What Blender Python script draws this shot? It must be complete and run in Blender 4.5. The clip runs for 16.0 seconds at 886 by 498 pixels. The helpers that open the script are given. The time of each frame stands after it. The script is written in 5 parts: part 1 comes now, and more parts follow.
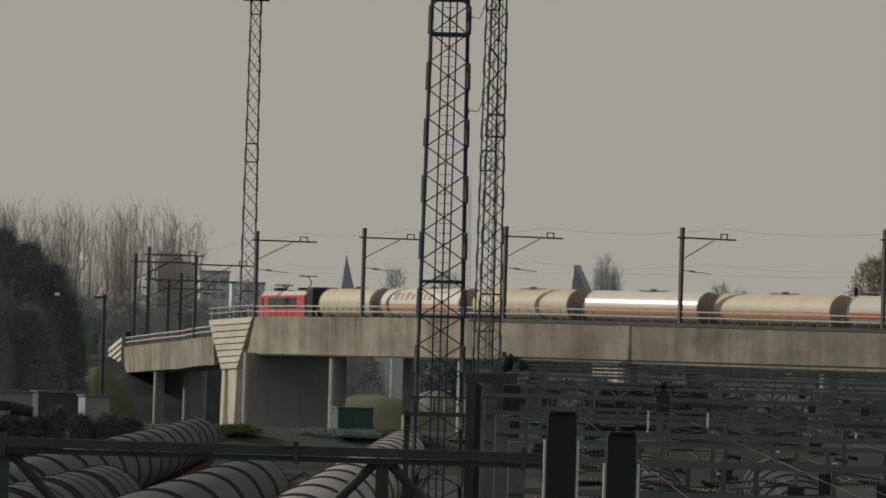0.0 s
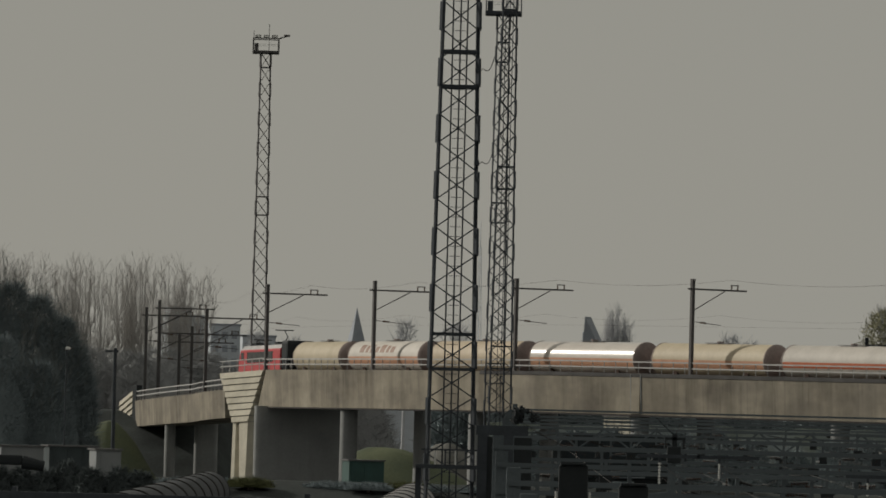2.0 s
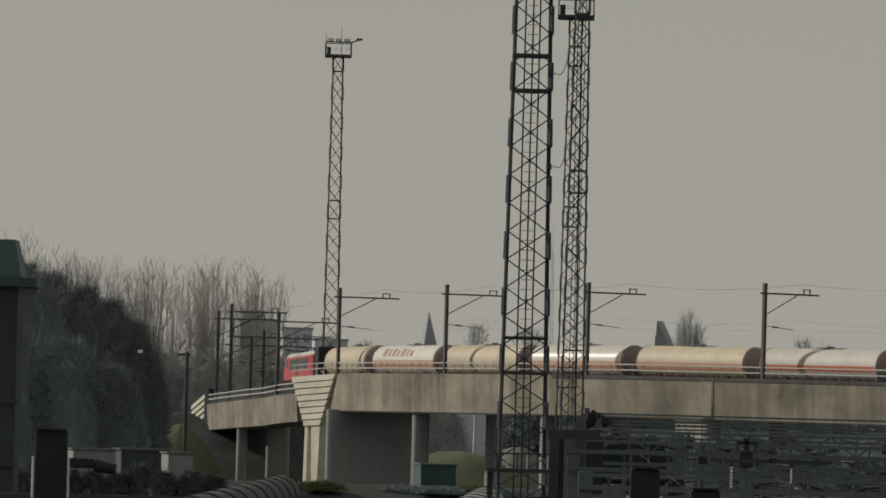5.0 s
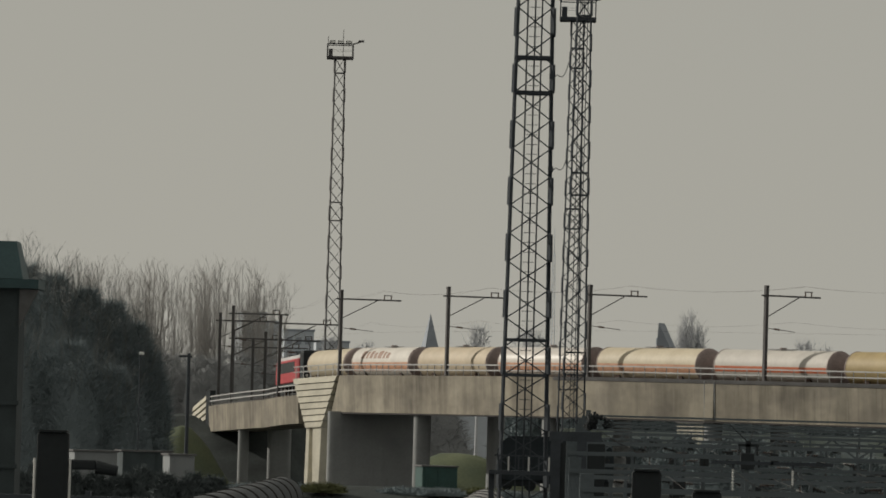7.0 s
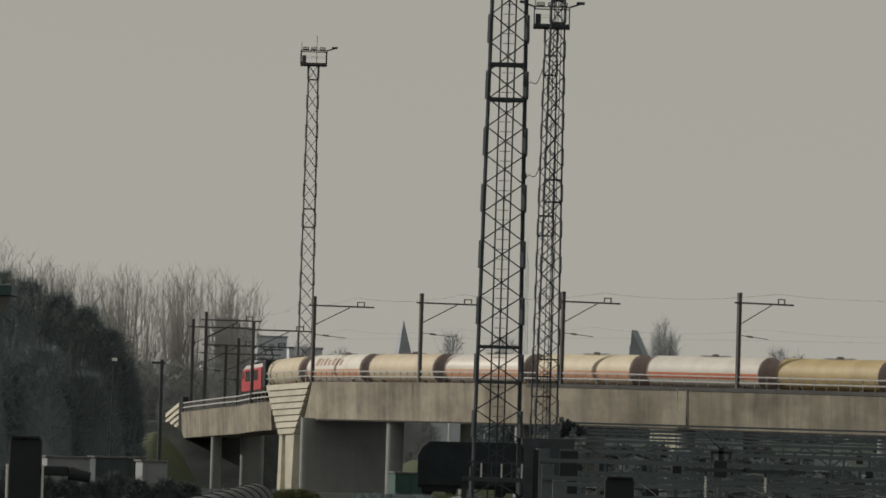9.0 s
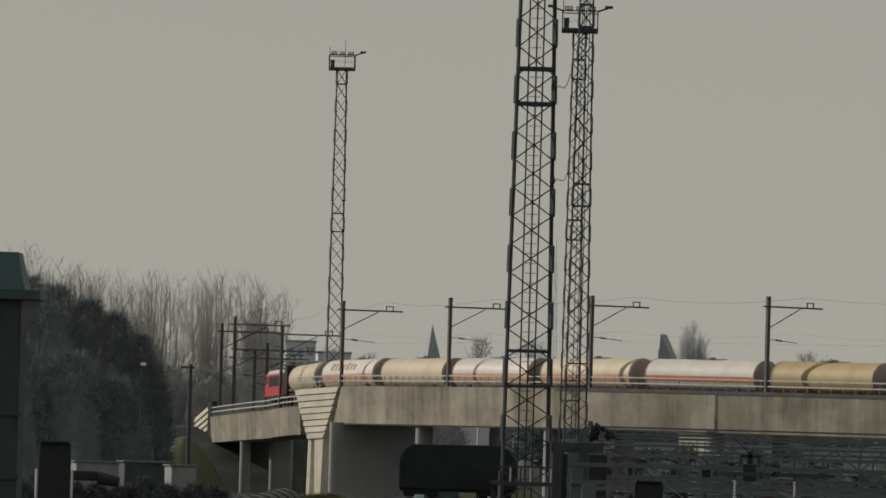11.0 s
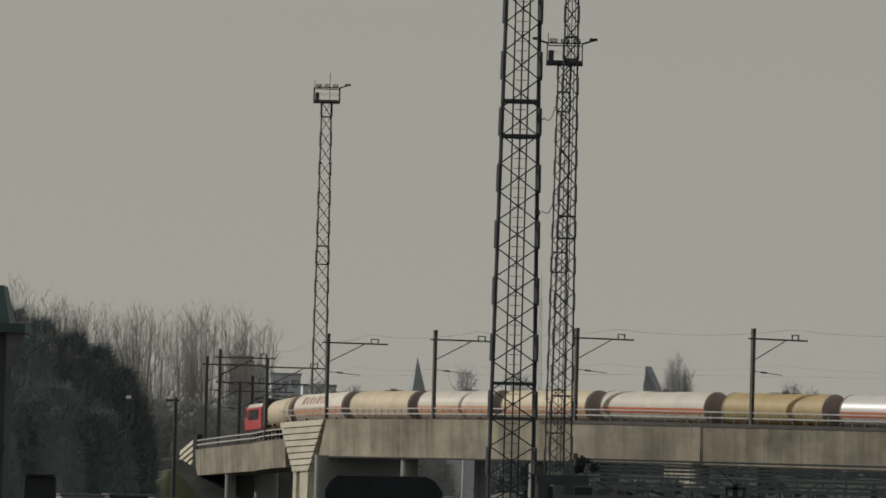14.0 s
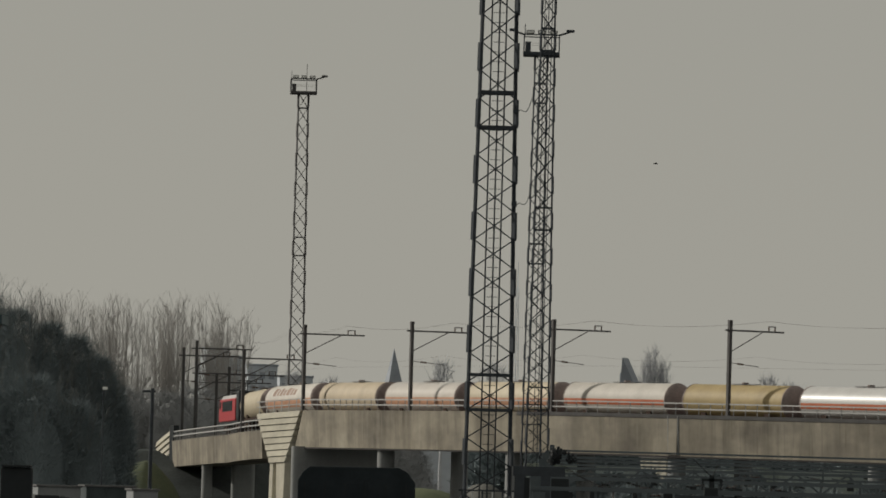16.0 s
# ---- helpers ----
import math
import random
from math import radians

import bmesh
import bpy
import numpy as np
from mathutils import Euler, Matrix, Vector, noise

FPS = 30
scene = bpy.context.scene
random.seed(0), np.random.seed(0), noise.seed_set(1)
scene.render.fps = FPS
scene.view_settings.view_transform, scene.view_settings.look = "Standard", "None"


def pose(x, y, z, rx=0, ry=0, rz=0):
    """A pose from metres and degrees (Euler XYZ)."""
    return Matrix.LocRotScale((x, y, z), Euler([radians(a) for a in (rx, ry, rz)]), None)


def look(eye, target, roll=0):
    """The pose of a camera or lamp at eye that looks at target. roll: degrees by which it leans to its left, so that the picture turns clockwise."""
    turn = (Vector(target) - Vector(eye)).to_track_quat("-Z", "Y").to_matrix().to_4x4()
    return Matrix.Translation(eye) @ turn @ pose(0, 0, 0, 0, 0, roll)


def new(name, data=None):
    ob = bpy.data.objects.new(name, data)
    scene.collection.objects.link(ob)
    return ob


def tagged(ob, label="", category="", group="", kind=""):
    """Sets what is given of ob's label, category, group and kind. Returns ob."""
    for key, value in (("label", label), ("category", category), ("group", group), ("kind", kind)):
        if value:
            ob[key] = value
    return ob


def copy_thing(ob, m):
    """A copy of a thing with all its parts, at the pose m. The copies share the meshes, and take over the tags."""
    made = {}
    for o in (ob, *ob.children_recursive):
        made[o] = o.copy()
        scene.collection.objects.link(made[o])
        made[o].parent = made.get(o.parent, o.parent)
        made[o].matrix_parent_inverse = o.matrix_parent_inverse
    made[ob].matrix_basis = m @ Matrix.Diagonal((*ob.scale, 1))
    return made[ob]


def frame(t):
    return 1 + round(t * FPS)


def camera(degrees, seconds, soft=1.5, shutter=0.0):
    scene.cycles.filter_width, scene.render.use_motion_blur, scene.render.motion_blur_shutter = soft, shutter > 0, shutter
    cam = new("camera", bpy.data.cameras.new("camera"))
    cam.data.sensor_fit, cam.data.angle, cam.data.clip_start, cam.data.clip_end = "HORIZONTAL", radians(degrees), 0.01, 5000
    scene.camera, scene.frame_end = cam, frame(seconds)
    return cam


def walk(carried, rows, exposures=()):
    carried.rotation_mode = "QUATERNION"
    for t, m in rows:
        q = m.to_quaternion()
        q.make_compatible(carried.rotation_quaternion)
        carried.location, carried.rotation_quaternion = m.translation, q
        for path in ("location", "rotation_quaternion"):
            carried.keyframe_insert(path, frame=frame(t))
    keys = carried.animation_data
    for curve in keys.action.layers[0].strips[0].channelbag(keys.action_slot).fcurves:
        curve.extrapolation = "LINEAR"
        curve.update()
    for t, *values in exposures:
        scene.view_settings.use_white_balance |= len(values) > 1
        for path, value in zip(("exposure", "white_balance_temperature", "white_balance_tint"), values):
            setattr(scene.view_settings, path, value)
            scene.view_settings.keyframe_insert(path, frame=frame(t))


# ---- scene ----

# ------------------------------------------------------------ camera: a hand-held long lens, 7 m above the yard
EYE = (0.0, 0.0, 7.0)
cam = camera(7.80, 16.0, soft=1.7)
AIM = [
    (0, (-0.000, 19.104), 1.70), (0.5, (0.497, 18.774), 1.65), (1, (0.146, 19.584), 1.42), (1.5, (0.089, 20.926), 1.40),
    (2, (-1.094, 23.917), 1.47), (2.5, (-3.286, 25.211), 1.47), (3, (-5.502, 24.363), 1.46), (3.5, (-7.747, 23.491), 1.52),
    (4, (-8.040, 23.621), 1.56), (4.2, (-8.014, 23.778), 1.56), (6.3, (-7.412, 24.205), 1.57), (6.5, (-7.673, 24.101), 1.57), (7, (-7.918, 24.278), 1.61), (7.5, (-6.613, 23.432), 1.69),
    (8, (-5.430, 22.927), 1.68), (8.5, (-4.682, 23.717), 1.72), (9, (-5.461, 24.974), 1.70), (9.5, (-6.990, 25.648), 1.70), (9.7, (-7.669, 25.700), 1.69), (11.8, (-8.587, 25.092), 1.57),
    (12, (-8.926, 25.666), 1.56), (12.5, (-8.710, 26.891), 1.57), (13, (-7.647, 27.469), 1.59), (13.5, (-6.525, 27.750), 1.58),
    (14, (-6.809, 28.335), 1.54), (14.5, (-8.370, 28.659), 1.57), (15, (-7.889, 28.353), 1.69), (15.5, (-5.919, 27.692), 1.66),
    (16, (-4.642, 27.593), 1.58)]
walk(cam, [(t, look(EYE, (a[0], 600.0, a[1]), roll)) for t, a, roll in AIM],
     exposures=[(t, e, 6440, 9.2) for t, e in ((0, 0.04), (1, 0.02), (1.5, -0.1), (2, -0.24), (3, -0.27), (3.5, -0.12), (4, -0.06), (6.5, 0.1), (8.5, 0.15), (9, 0.12), (9.5, 0.05), (12, 0.08), (13, 0.0), (16, -0.03))])

# ------------------------------------------------------------ daylight: hazy sky, low sun on the far left
SUN = Vector((-0.834, 0.348, 0.428)).normalized()
world = bpy.data.worlds.new("hazy_sky")
scene.world = world
world.use_nodes = True
wn = world.node_tree
sky = wn.nodes.new("ShaderNodeTexSky")
sky.sky_type, sky.sun_disc = "NISHITA", False
sky.sun_elevation = math.asin(SUN.z)
sky.sun_rotation = math.atan2(SUN.x, SUN.y)
sky.air_density, sky.dust_density, sky.ozone_density = 1.0, 3.0, 1.0
haze = wn.nodes.new("ShaderNodeMix")
haze.data_type = "RGBA"
haze.inputs[0].default_value = 0.9
haze.inputs[7].default_value = (7.0, 6.75, 5.95, 1)
wn.links.new(sky.outputs[0], haze.inputs[6])
# the haze thins a little with height
way = wn.nodes.new("ShaderNodeTexCoord")
xyz = wn.nodes.new("ShaderNodeSeparateXYZ")
wn.links.new(way.outputs["Generated"], xyz.inputs[0])
thin = wn.nodes.new("ShaderNodeMapRange")
thin.inputs[1].default_value, thin.inputs[2].default_value = 0.0, 0.07
thin.inputs[3].default_value, thin.inputs[4].default_value = 1.02, 0.955
wn.links.new(xyz.outputs[2], thin.inputs[0])
veil = wn.nodes.new("ShaderNodeVectorMath")
veil.operation = "SCALE"
wn.links.new(haze.outputs[2], veil.inputs[0]), wn.links.new(thin.outputs[0], veil.inputs["Scale"])
wn.links.new(veil.outputs[0], wn.nodes["Background"].inputs[0])
wn.nodes["Background"].inputs[1].default_value = 0.055
sun = new("sun", bpy.data.lights.new("sun", "SUN"))
sun.data.energy, sun.data.angle, sun.data.color = 2.75, radians(0.8), (1.0, 0.935, 0.83)
sun.matrix_world = look((0, 0, 200), Vector((0, 0, 200)) - SUN * 100)


# ------------------------------------------------------------ materials
def mat(name, base, rough=0.8, metal=0.0, var=0.25, big=0.4, fine=8.0, tint=None, streak=0.0, bump=0.02, coat=0.0, spec=0.5, lo=0.35, hi=0.7):
    """A surface with stains of about 1/big metres, grain of 1/fine metres and, with streak, run-off marks down its face."""
    m = bpy.data.materials.new(name)
    m.use_nodes = True
    nt, L = m.node_tree, m.node_tree.links
    bsdf = nt.nodes["Principled BSDF"]
    geo = nt.nodes.new("ShaderNodeTexCoord")
    info = nt.nodes.new("ShaderNodeObjectInfo")

    def noise_at(scale, detail, stretch=(1, 1, 1)):
        mp = nt.nodes.new("ShaderNodeMapping")
        mp.inputs["Scale"].default_value = stretch
        L.new(geo.outputs["Object"], mp.inputs[0])
        n = nt.nodes.new("ShaderNodeTexNoise")
        n.inputs["Scale"].default_value, n.inputs["Detail"].default_value = scale, detail
        L.new(mp.outputs[0], n.inputs["Vector"])
        return n.outputs["Fac"]

    def mixed(a, b, fac, lo=0.35, hi=0.7):
        r = nt.nodes.new("ShaderNodeMapRange")
        r.inputs[1].default_value, r.inputs[2].default_value = lo, hi
        L.new(fac, r.inputs[0])
        mx = nt.nodes.new("ShaderNodeMix")
        mx.data_type = "RGBA"
        L.new(r.outputs[0], mx.inputs[0])
        for sock, v in ((mx.inputs[6], a), (mx.inputs[7], b)):
            if isinstance(v, tuple):
                sock.default_value = (*v, 1)
            else:
                L.new(v, sock)
        return mx.outputs[2]

    tint = tint or tuple(c * (1 - var) for c in base)
    dark = tuple(c * (1 - 0.7 * var) for c in base)
    col = mixed(base, tint, noise_at(big, 4), lo, hi)
    if streak:
        s1 = mixed(tuple(c * (1 - streak) for c in base), base, noise_at(1.0, 4, (0.55, 0.55, 0.05)), 0.36, 0.66)
        mul = nt.nodes.new("ShaderNodeMix")
        mul.data_type, mul.inputs[0].default_value = "RGBA", 0.5
        L.new(col, mul.inputs[6]), L.new(s1, mul.inputs[7])
        col = mul.outputs[2]
        # narrow drips, in patches only
        drip = mixed((1 - 0.45 * streak,) * 3, (1.0, 1.0, 1.0), noise_at(1.0, 3, (1.9, 1.9, 0.1)), 0.32, 0.5)
        gate = mixed(drip, (1.0, 1.0, 1.0), noise_at(0.35, 2, (0.5, 0.5, 0.7)), 0.42, 0.6)
        damp = mixed((1 - 0.4 * streak, 1 - 0.4 * streak, 1 - 0.36 * streak), (1.0, 1.0, 1.0), noise_at(0.5, 4, (0.35, 0.35, 1.0)), 0.36, 0.56)
        for layer in (gate, damp):
            mm = nt.nodes.new("ShaderNodeMix")
            mm.data_type, mm.blend_type, mm.inputs[0].default_value = "RGBA", "MULTIPLY", 1.0
            L.new(col, mm.inputs[6]), L.new(layer, mm.inputs[7])
            col = mm.outputs[2]
    grain = noise_at(fine, 3)
    g = mixed((1 - 0.5 * var,) * 3, (1.0, 1.0, 1.0), grain, 0.3, 0.7)
    mul = nt.nodes.new("ShaderNodeMix")
    mul.data_type, mul.blend_type, mul.inputs[0].default_value = "RGBA", "MULTIPLY", 1.0
    L.new(col, mul.inputs[6]), L.new(g, mul.inputs[7])
    hsv = nt.nodes.new("ShaderNodeHueSaturation")
    vr = nt.nodes.new("ShaderNodeMapRange")
    vr.inputs[3].default_value, vr.inputs[4].default_value = 1 - 0.3 * var, 1 + 0.3 * var
    L.new(info.outputs["Random"], vr.inputs[0]), L.new(vr.outputs[0], hsv.inputs["Value"])
    L.new(mul.outputs[2], hsv.inputs["Color"]), L.new(hsv.outputs[0], bsdf.inputs["Base Color"])
    bsdf.inputs["Roughness"].default_value, bsdf.inputs["Metallic"].default_value = rough, metal
    bsdf.inputs["Specular IOR Level"].default_value = spec
    if coat:
        bsdf.inputs["Coat Weight"].default_value, bsdf.inputs["Coat Roughness"].default_value = coat, 0.12
    if bump:
        b = nt.nodes.new("ShaderNodeBump")
        b.inputs["Strength"].default_value, b.inputs["Distance"].default_value = 0.4, bump
        L.new(grain, b.inputs["Height"]), L.new(b.outputs[0], bsdf.inputs["Normal"])
    return m


CONCRETE = mat("stained_concrete", (0.365, 0.332, 0.265), 0.9, var=0.26, big=0.16, fine=1.6, tint=(0.2, 0.178, 0.142), streak=0.58, spec=0.2, lo=0.42, hi=0.66)
PALE = mat("pale_concrete", (0.63, 0.595, 0.49), 0.85, var=0.2, big=0.8, fine=5, spec=0.2)
PIER = mat("pier_concrete", (0.325, 0.335, 0.332), 0.9, var=0.2, big=0.5, fine=4, streak=0.2, spec=0.2)
DARKTRIM = mat("dark_trim", (0.05, 0.047, 0.046), 0.8, var=0.3, big=0.6, spec=0.12)
STEEL_DARK = mat("dark_weathered_steel", (0.078, 0.088, 0.1), 0.65, 0.2, var=0.3, big=1.5, fine=12, spec=0.12)
# portal steel: the dark steel made paler and bluer, lifting its shade
YARDSTEEL = mat("lifted_portal_steel", (0.15, 0.175, 0.188), 0.75, 0.0, var=0.3, big=0.8, fine=9, spec=0.12)
REDLAMP = mat("red_signal_lens", (0.5, 0.03, 0.03), 0.3, var=0.1, coat=0.5)
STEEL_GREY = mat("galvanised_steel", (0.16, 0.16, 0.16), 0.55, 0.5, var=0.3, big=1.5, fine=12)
MAST = mat("mast_steel", (0.10, 0.095, 0.095), 0.6, 0.3, var=0.3, big=1.0, fine=9)
RAILING = mat("railing_steel", (0.47, 0.47, 0.46), 0.5, 0.0, var=0.2, big=1.0, fine=9)
BLACK = mat("black_plastic", (0.036, 0.041, 0.044), 0.6, var=0.2, spec=0.12)
RED = mat("red_paint", (0.48, 0.03, 0.04), 0.4, var=0.15, big=0.7, coat=0.3)
GLASS = mat("dark_window_glass", (0.015, 0.018, 0.02), 0.15, var=0.1, bump=0)
EDGEBAND = mat("dark_band_concrete", (0.12, 0.118, 0.118), 0.9, var=0.3, big=0.5, spec=0.1)
ROOF = mat("roof_grey", (0.42, 0.41, 0.40), 0.6, var=0.3)
BALLAST = mat("ballast", (0.055, 0.058, 0.06), 0.95, var=0.45, big=0.15, fine=5, bump=0.06, spec=0.12)
BALLASTPALE = mat("weathered_gravel", (0.19, 0.19, 0.175), 0.95, var=0.35, big=0.3, fine=5, spec=0.1)
GRASS = mat("dry_grass", (0.125, 0.14, 0.085), 0.95, var=0.35, big=0.3, fine=4, tint=(0.1, 0.118, 0.08), spec=0.12)
EARTH = mat("dark_earth", (0.062, 0.07, 0.068), 0.95, var=0.4, big=0.25, fine=3, spec=0.1)
BARK = mat("bark", (0.10, 0.085, 0.07), 0.9, var=0.3, big=0.5, fine=6)
# skyline twigs, lightened in colour to look hazy
FARTWIG = mat("hazy_twigs", (0.5, 0.51, 0.53), 0.9, var=0.1, big=0.2, fine=3)
# a darkened leaf green: the shrubs' shade is in the colour
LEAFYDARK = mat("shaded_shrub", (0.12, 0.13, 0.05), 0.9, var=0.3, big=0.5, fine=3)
# hedge colour lifted and blued, to imitate haze over shade
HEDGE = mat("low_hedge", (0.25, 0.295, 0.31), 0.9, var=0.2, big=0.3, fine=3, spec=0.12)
# poplars and hedge trees: pale greys that carry the haze
TWIG = mat("haze_pale_twigs", (0.42, 0.405, 0.385), 0.9, var=0.2, big=0.2, fine=3, spec=0.1)
HEDGETWIG = mat("haze_grey_hedge_twigs", (0.345, 0.352, 0.355), 0.9, var=0.12, big=0.3, fine=3, spec=0.1)
# scrub: the haze's blue-grey is mixed into its base colour, shoots too
BUSH = mat("haze_blue_scrub", (0.215, 0.252, 0.265), 0.95, var=0.06, big=0.3, fine=3, spec=0.05)
# darker scrub colour for the shrubs before the sheds
YARDSHRUB = mat("dark_yard_shrub", (0.1, 0.116, 0.118), 0.95, var=0.2, big=0.3, fine=3, spec=0.05)
BUSHTIP = mat("haze_grey_shoots", (0.215, 0.225, 0.22), 0.95, var=0.15, big=0.3, fine=3, spec=0.05)
# skyline leaves, paled because haze is painted into them
LEAFY = mat("haze_pale_foliage", (0.36, 0.35, 0.22), 0.85, var=0.4, big=0.3, fine=3)
RUST = mat("rusty_frame", (0.07, 0.045, 0.035), 0.8, 0.1, var=0.4, big=1.2, fine=9, spec=0.12)
# tank ends are browned: the shade on them is painted in
ENDS = mat("shade_brown_tank_end", (0.33, 0.27, 0.25), 0.8, var=0.3, big=0.8, fine=6, spec=0.2)
CREAM = mat("cream_tank_paint", (0.53, 0.465, 0.345), 0.6, var=0.2, big=0.5, fine=4, spec=0.3, tint=(0.45, 0.385, 0.275))
BEIGE = mat("beige_tank_paint", (0.53, 0.445, 0.325), 0.6, var=0.2, big=0.5, fine=4, spec=0.3)
WHITE = mat("white_tank_paint", (0.58, 0.545, 0.49), 0.62, var=0.18, big=0.5, fine=4, spec=0.35)
GLOSSY = mat("glossy_white_tank_paint", (0.62, 0.57, 0.51), 0.3, var=0.14, big=0.5, fine=4, coat=0.6)
MUSTARD = mat("mustard_tank_paint", (0.42, 0.325, 0.165), 0.6, var=0.25, big=0.5, fine=4, spec=0.3)
SILVER = mat("silver_tank_paint", (0.58, 0.57, 0.55), 0.4, 0.0, var=0.15, big=0.5, fine=4, coat=0.25)
PEACH = mat("faded_orange_paint", (0.60, 0.33, 0.21), 0.5, var=0.2, big=0.8, fine=6)
ORANGE = mat("orange_stripe_paint", (0.58, 0.17, 0.08), 0.4, var=0.2, big=0.8, fine=6, coat=0.2)
LETTER = mat("brown_lettering", (0.28, 0.17, 0.12), 0.6, var=0.2)
GREYTANK = mat("grey_tank_paint", (0.105, 0.112, 0.116), 0.8, var=0.35, big=0.6, fine=5, spec=0.12)
# darker copy of the grey tank paint, for the right-hand rows
DARKTANK = mat("dark_tank_paint", (0.052, 0.057, 0.06), 0.8, var=0.3, big=0.6, fine=5, spec=0.1)
YARDWHITE = mat("grimy_pale_tank_paint", (0.27, 0.265, 0.255), 0.5, var=0.3, big=0.5, fine=4, spec=0.12)
GREENDARK = mat("dark_green_sheet", (0.035, 0.095, 0.085), 0.6, var=0.3, big=0.7)
BRICKDARK = mat("dark_brick", (0.06, 0.076, 0.08), 0.9, var=0.3, big=0.6, fine=10)
SLATE = mat("slate_roof", (0.045, 0.095, 0.102), 0.6, var=0.25, big=0.6, fine=6)
# far walls and roofs are paled: haze put into the base colour
FARWALL = mat("haze_pale_wall", (0.56, 0.6, 0.64), 0.9, var=0.1)
FARROOF = mat("haze_pale_slate", (0.33, 0.36, 0.40), 0.8, var=0.15)
PORCELAIN = mat("brown_porcelain", (0.10, 0.06, 0.045), 0.2, var=0.2, coat=0.6)
BRIGHT = mat("bright_galvanised", (0.75, 0.75, 0.72), 0.35, 0.0, var=0.2)
WIRE = mat("copper_wire", (0.06, 0.055, 0.05), 0.5, 0.5, var=0.1, bump=0)
SHED = mat("pale_sheet_wall", (0.27, 0.285, 0.29), 0.7, var=0.15, big=0.5, spec=0.2)
LAMPGLASS = mat("lamp_glass", (0.8, 0.8, 0.76), 0.1, var=0.05, coat=1.0, bump=0)


# ------------------------------------------------------------ mesh helpers
def mesh_of(bm, material, smooth=False):
    me = bpy.data.meshes.new("mesh")
    bmesh.ops.recalc_face_normals(bm, faces=bm.faces)
    bm.to_mesh(me)
    bm.free()
    me.materials.append(material)
    if smooth:
        for p in me.polygons:
            p.use_smooth = True
    return me


def part(name, bm, material, parent, label="", smooth=False, kind=""):
    ob = new(name, bm if isinstance(bm, bpy.types.Mesh) else mesh_of(bm, material, smooth))
    ob.parent = parent
    return tagged(ob, label, kind=kind)


def thing(name, label, category, m=None, group="", kind=""):
    ob = new(name)
    ob.empty_display_size = 0.5
    if m is not None:
        ob.matrix_world = m
    return tagged(ob, label, category, group, kind)


def solid(name, bm, material, label, category, smooth=False, group="", kind=""):
    return tagged(new(name, mesh_of(bm, material, smooth)), label, category, group, kind)


def add_box(bm, x0, y0, z0, x1, y1, z1, bevel=0.0):
    vs = [bm.verts.new(p) for p in ((x0, y0, z0), (x1, y0, z0), (x1, y1, z0), (x0, y1, z0),
                                    (x0, y0, z1), (x1, y0, z1), (x1, y1, z1), (x0, y1, z1))]
    fs = [bm.faces.new([vs[i] for i in q]) for q in ((3, 2, 1, 0), (4, 5, 6, 7), (0, 1, 5, 4), (1, 2, 6, 5), (2, 3, 7, 6), (3, 0, 4, 7))]
    if bevel:
        bmesh.ops.bevel(bm, geom=list({e for f in fs for e in f.edges}), offset=bevel, segments=2, affect="EDGES", profile=0.6)
    return vs


def box(x0, y0, z0, x1, y1, z1, bevel=0.0):
    bm = bmesh.new()
    add_box(bm, x0, y0, z0, x1, y1, z1, bevel)
    return bm


def add_tube(bm, p0, p1, r0, r1=None, n=8, caps=True):
    p0, p1 = Vector(p0), Vector(p1)
    r1 = r0 if r1 is None else r1
    q = (p1 - p0).to_track_quat("Z", "Y").to_matrix()
    rings = []
    for p, r in ((p0, r0), (p1, r1)):
        rings.append([bm.verts.new(p + q @ Vector((r * math.cos(2 * math.pi * i / n), r * math.sin(2 * math.pi * i / n), 0))) for i in range(n)])
    for i in range(n):
        bm.faces.new((rings[0][i], rings[0][(i + 1) % n], rings[1][(i + 1) % n], rings[1][i]))
    if caps:
        bm.faces.new(rings[0][::-1]), bm.faces.new(rings[1])


def tube(p0, p1, r0, r1=None, n=8):
    bm = bmesh.new()
    add_tube(bm, p0, p1, r0, r1, n)
    return bm


def cable(points, r, n=5):
    """A bent cable through points that lie in an x-z plane."""
    bm = bmesh.new()
    rings = []
    for i, p in enumerate(points):
        d = points[min(i + 1, len(points) - 1)] - points[max(i - 1, 0)]
        q = d.to_track_quat("Z", "Y").to_matrix()
        rings.append([bm.verts.new(p + q @ Vector((r * math.cos(6.2832 * k / n), r * math.sin(6.2832 * k / n), 0))) for k in range(n)])
    for a, b in zip(rings, rings[1:]):
        for k in range(n):
            bm.faces.new((a[k], a[(k + 1) % n], b[(k + 1) % n], b[k]))
    return bm


def lathe_x(profile, n=32, a0=0.0, a1=2 * math.pi, cz=0.0):
    """Turned round the x axis at height cz; profile: (x, radius). Angle 0 points to -y, a quarter turn to +z."""
    bm = bmesh.new()
    full = a1 - a0 > 6.28
    m = n if full else n + 1
    rings = []
    for x, r in profile:
        if r < 1e-4:
            rings.append([bm.verts.new((x, 0, cz))])
        else:
            rings.append([bm.verts.new((x, -r * math.cos(a0 + (a1 - a0) * i / n), cz + r * math.sin(a0 + (a1 - a0) * i / n))) for i in range(m)])
    for a, b in zip(rings, rings[1:]):
        for i in range(n):
            j = (i + 1) % n if full else i + 1
            quad = [a[i % len(a)], a[j % len(a)], b[j % len(b)], b[i % len(b)]]
            quad = list(dict.fromkeys(quad))
            if len(quad) > 2:
                bm.faces.new(quad)
    return bm


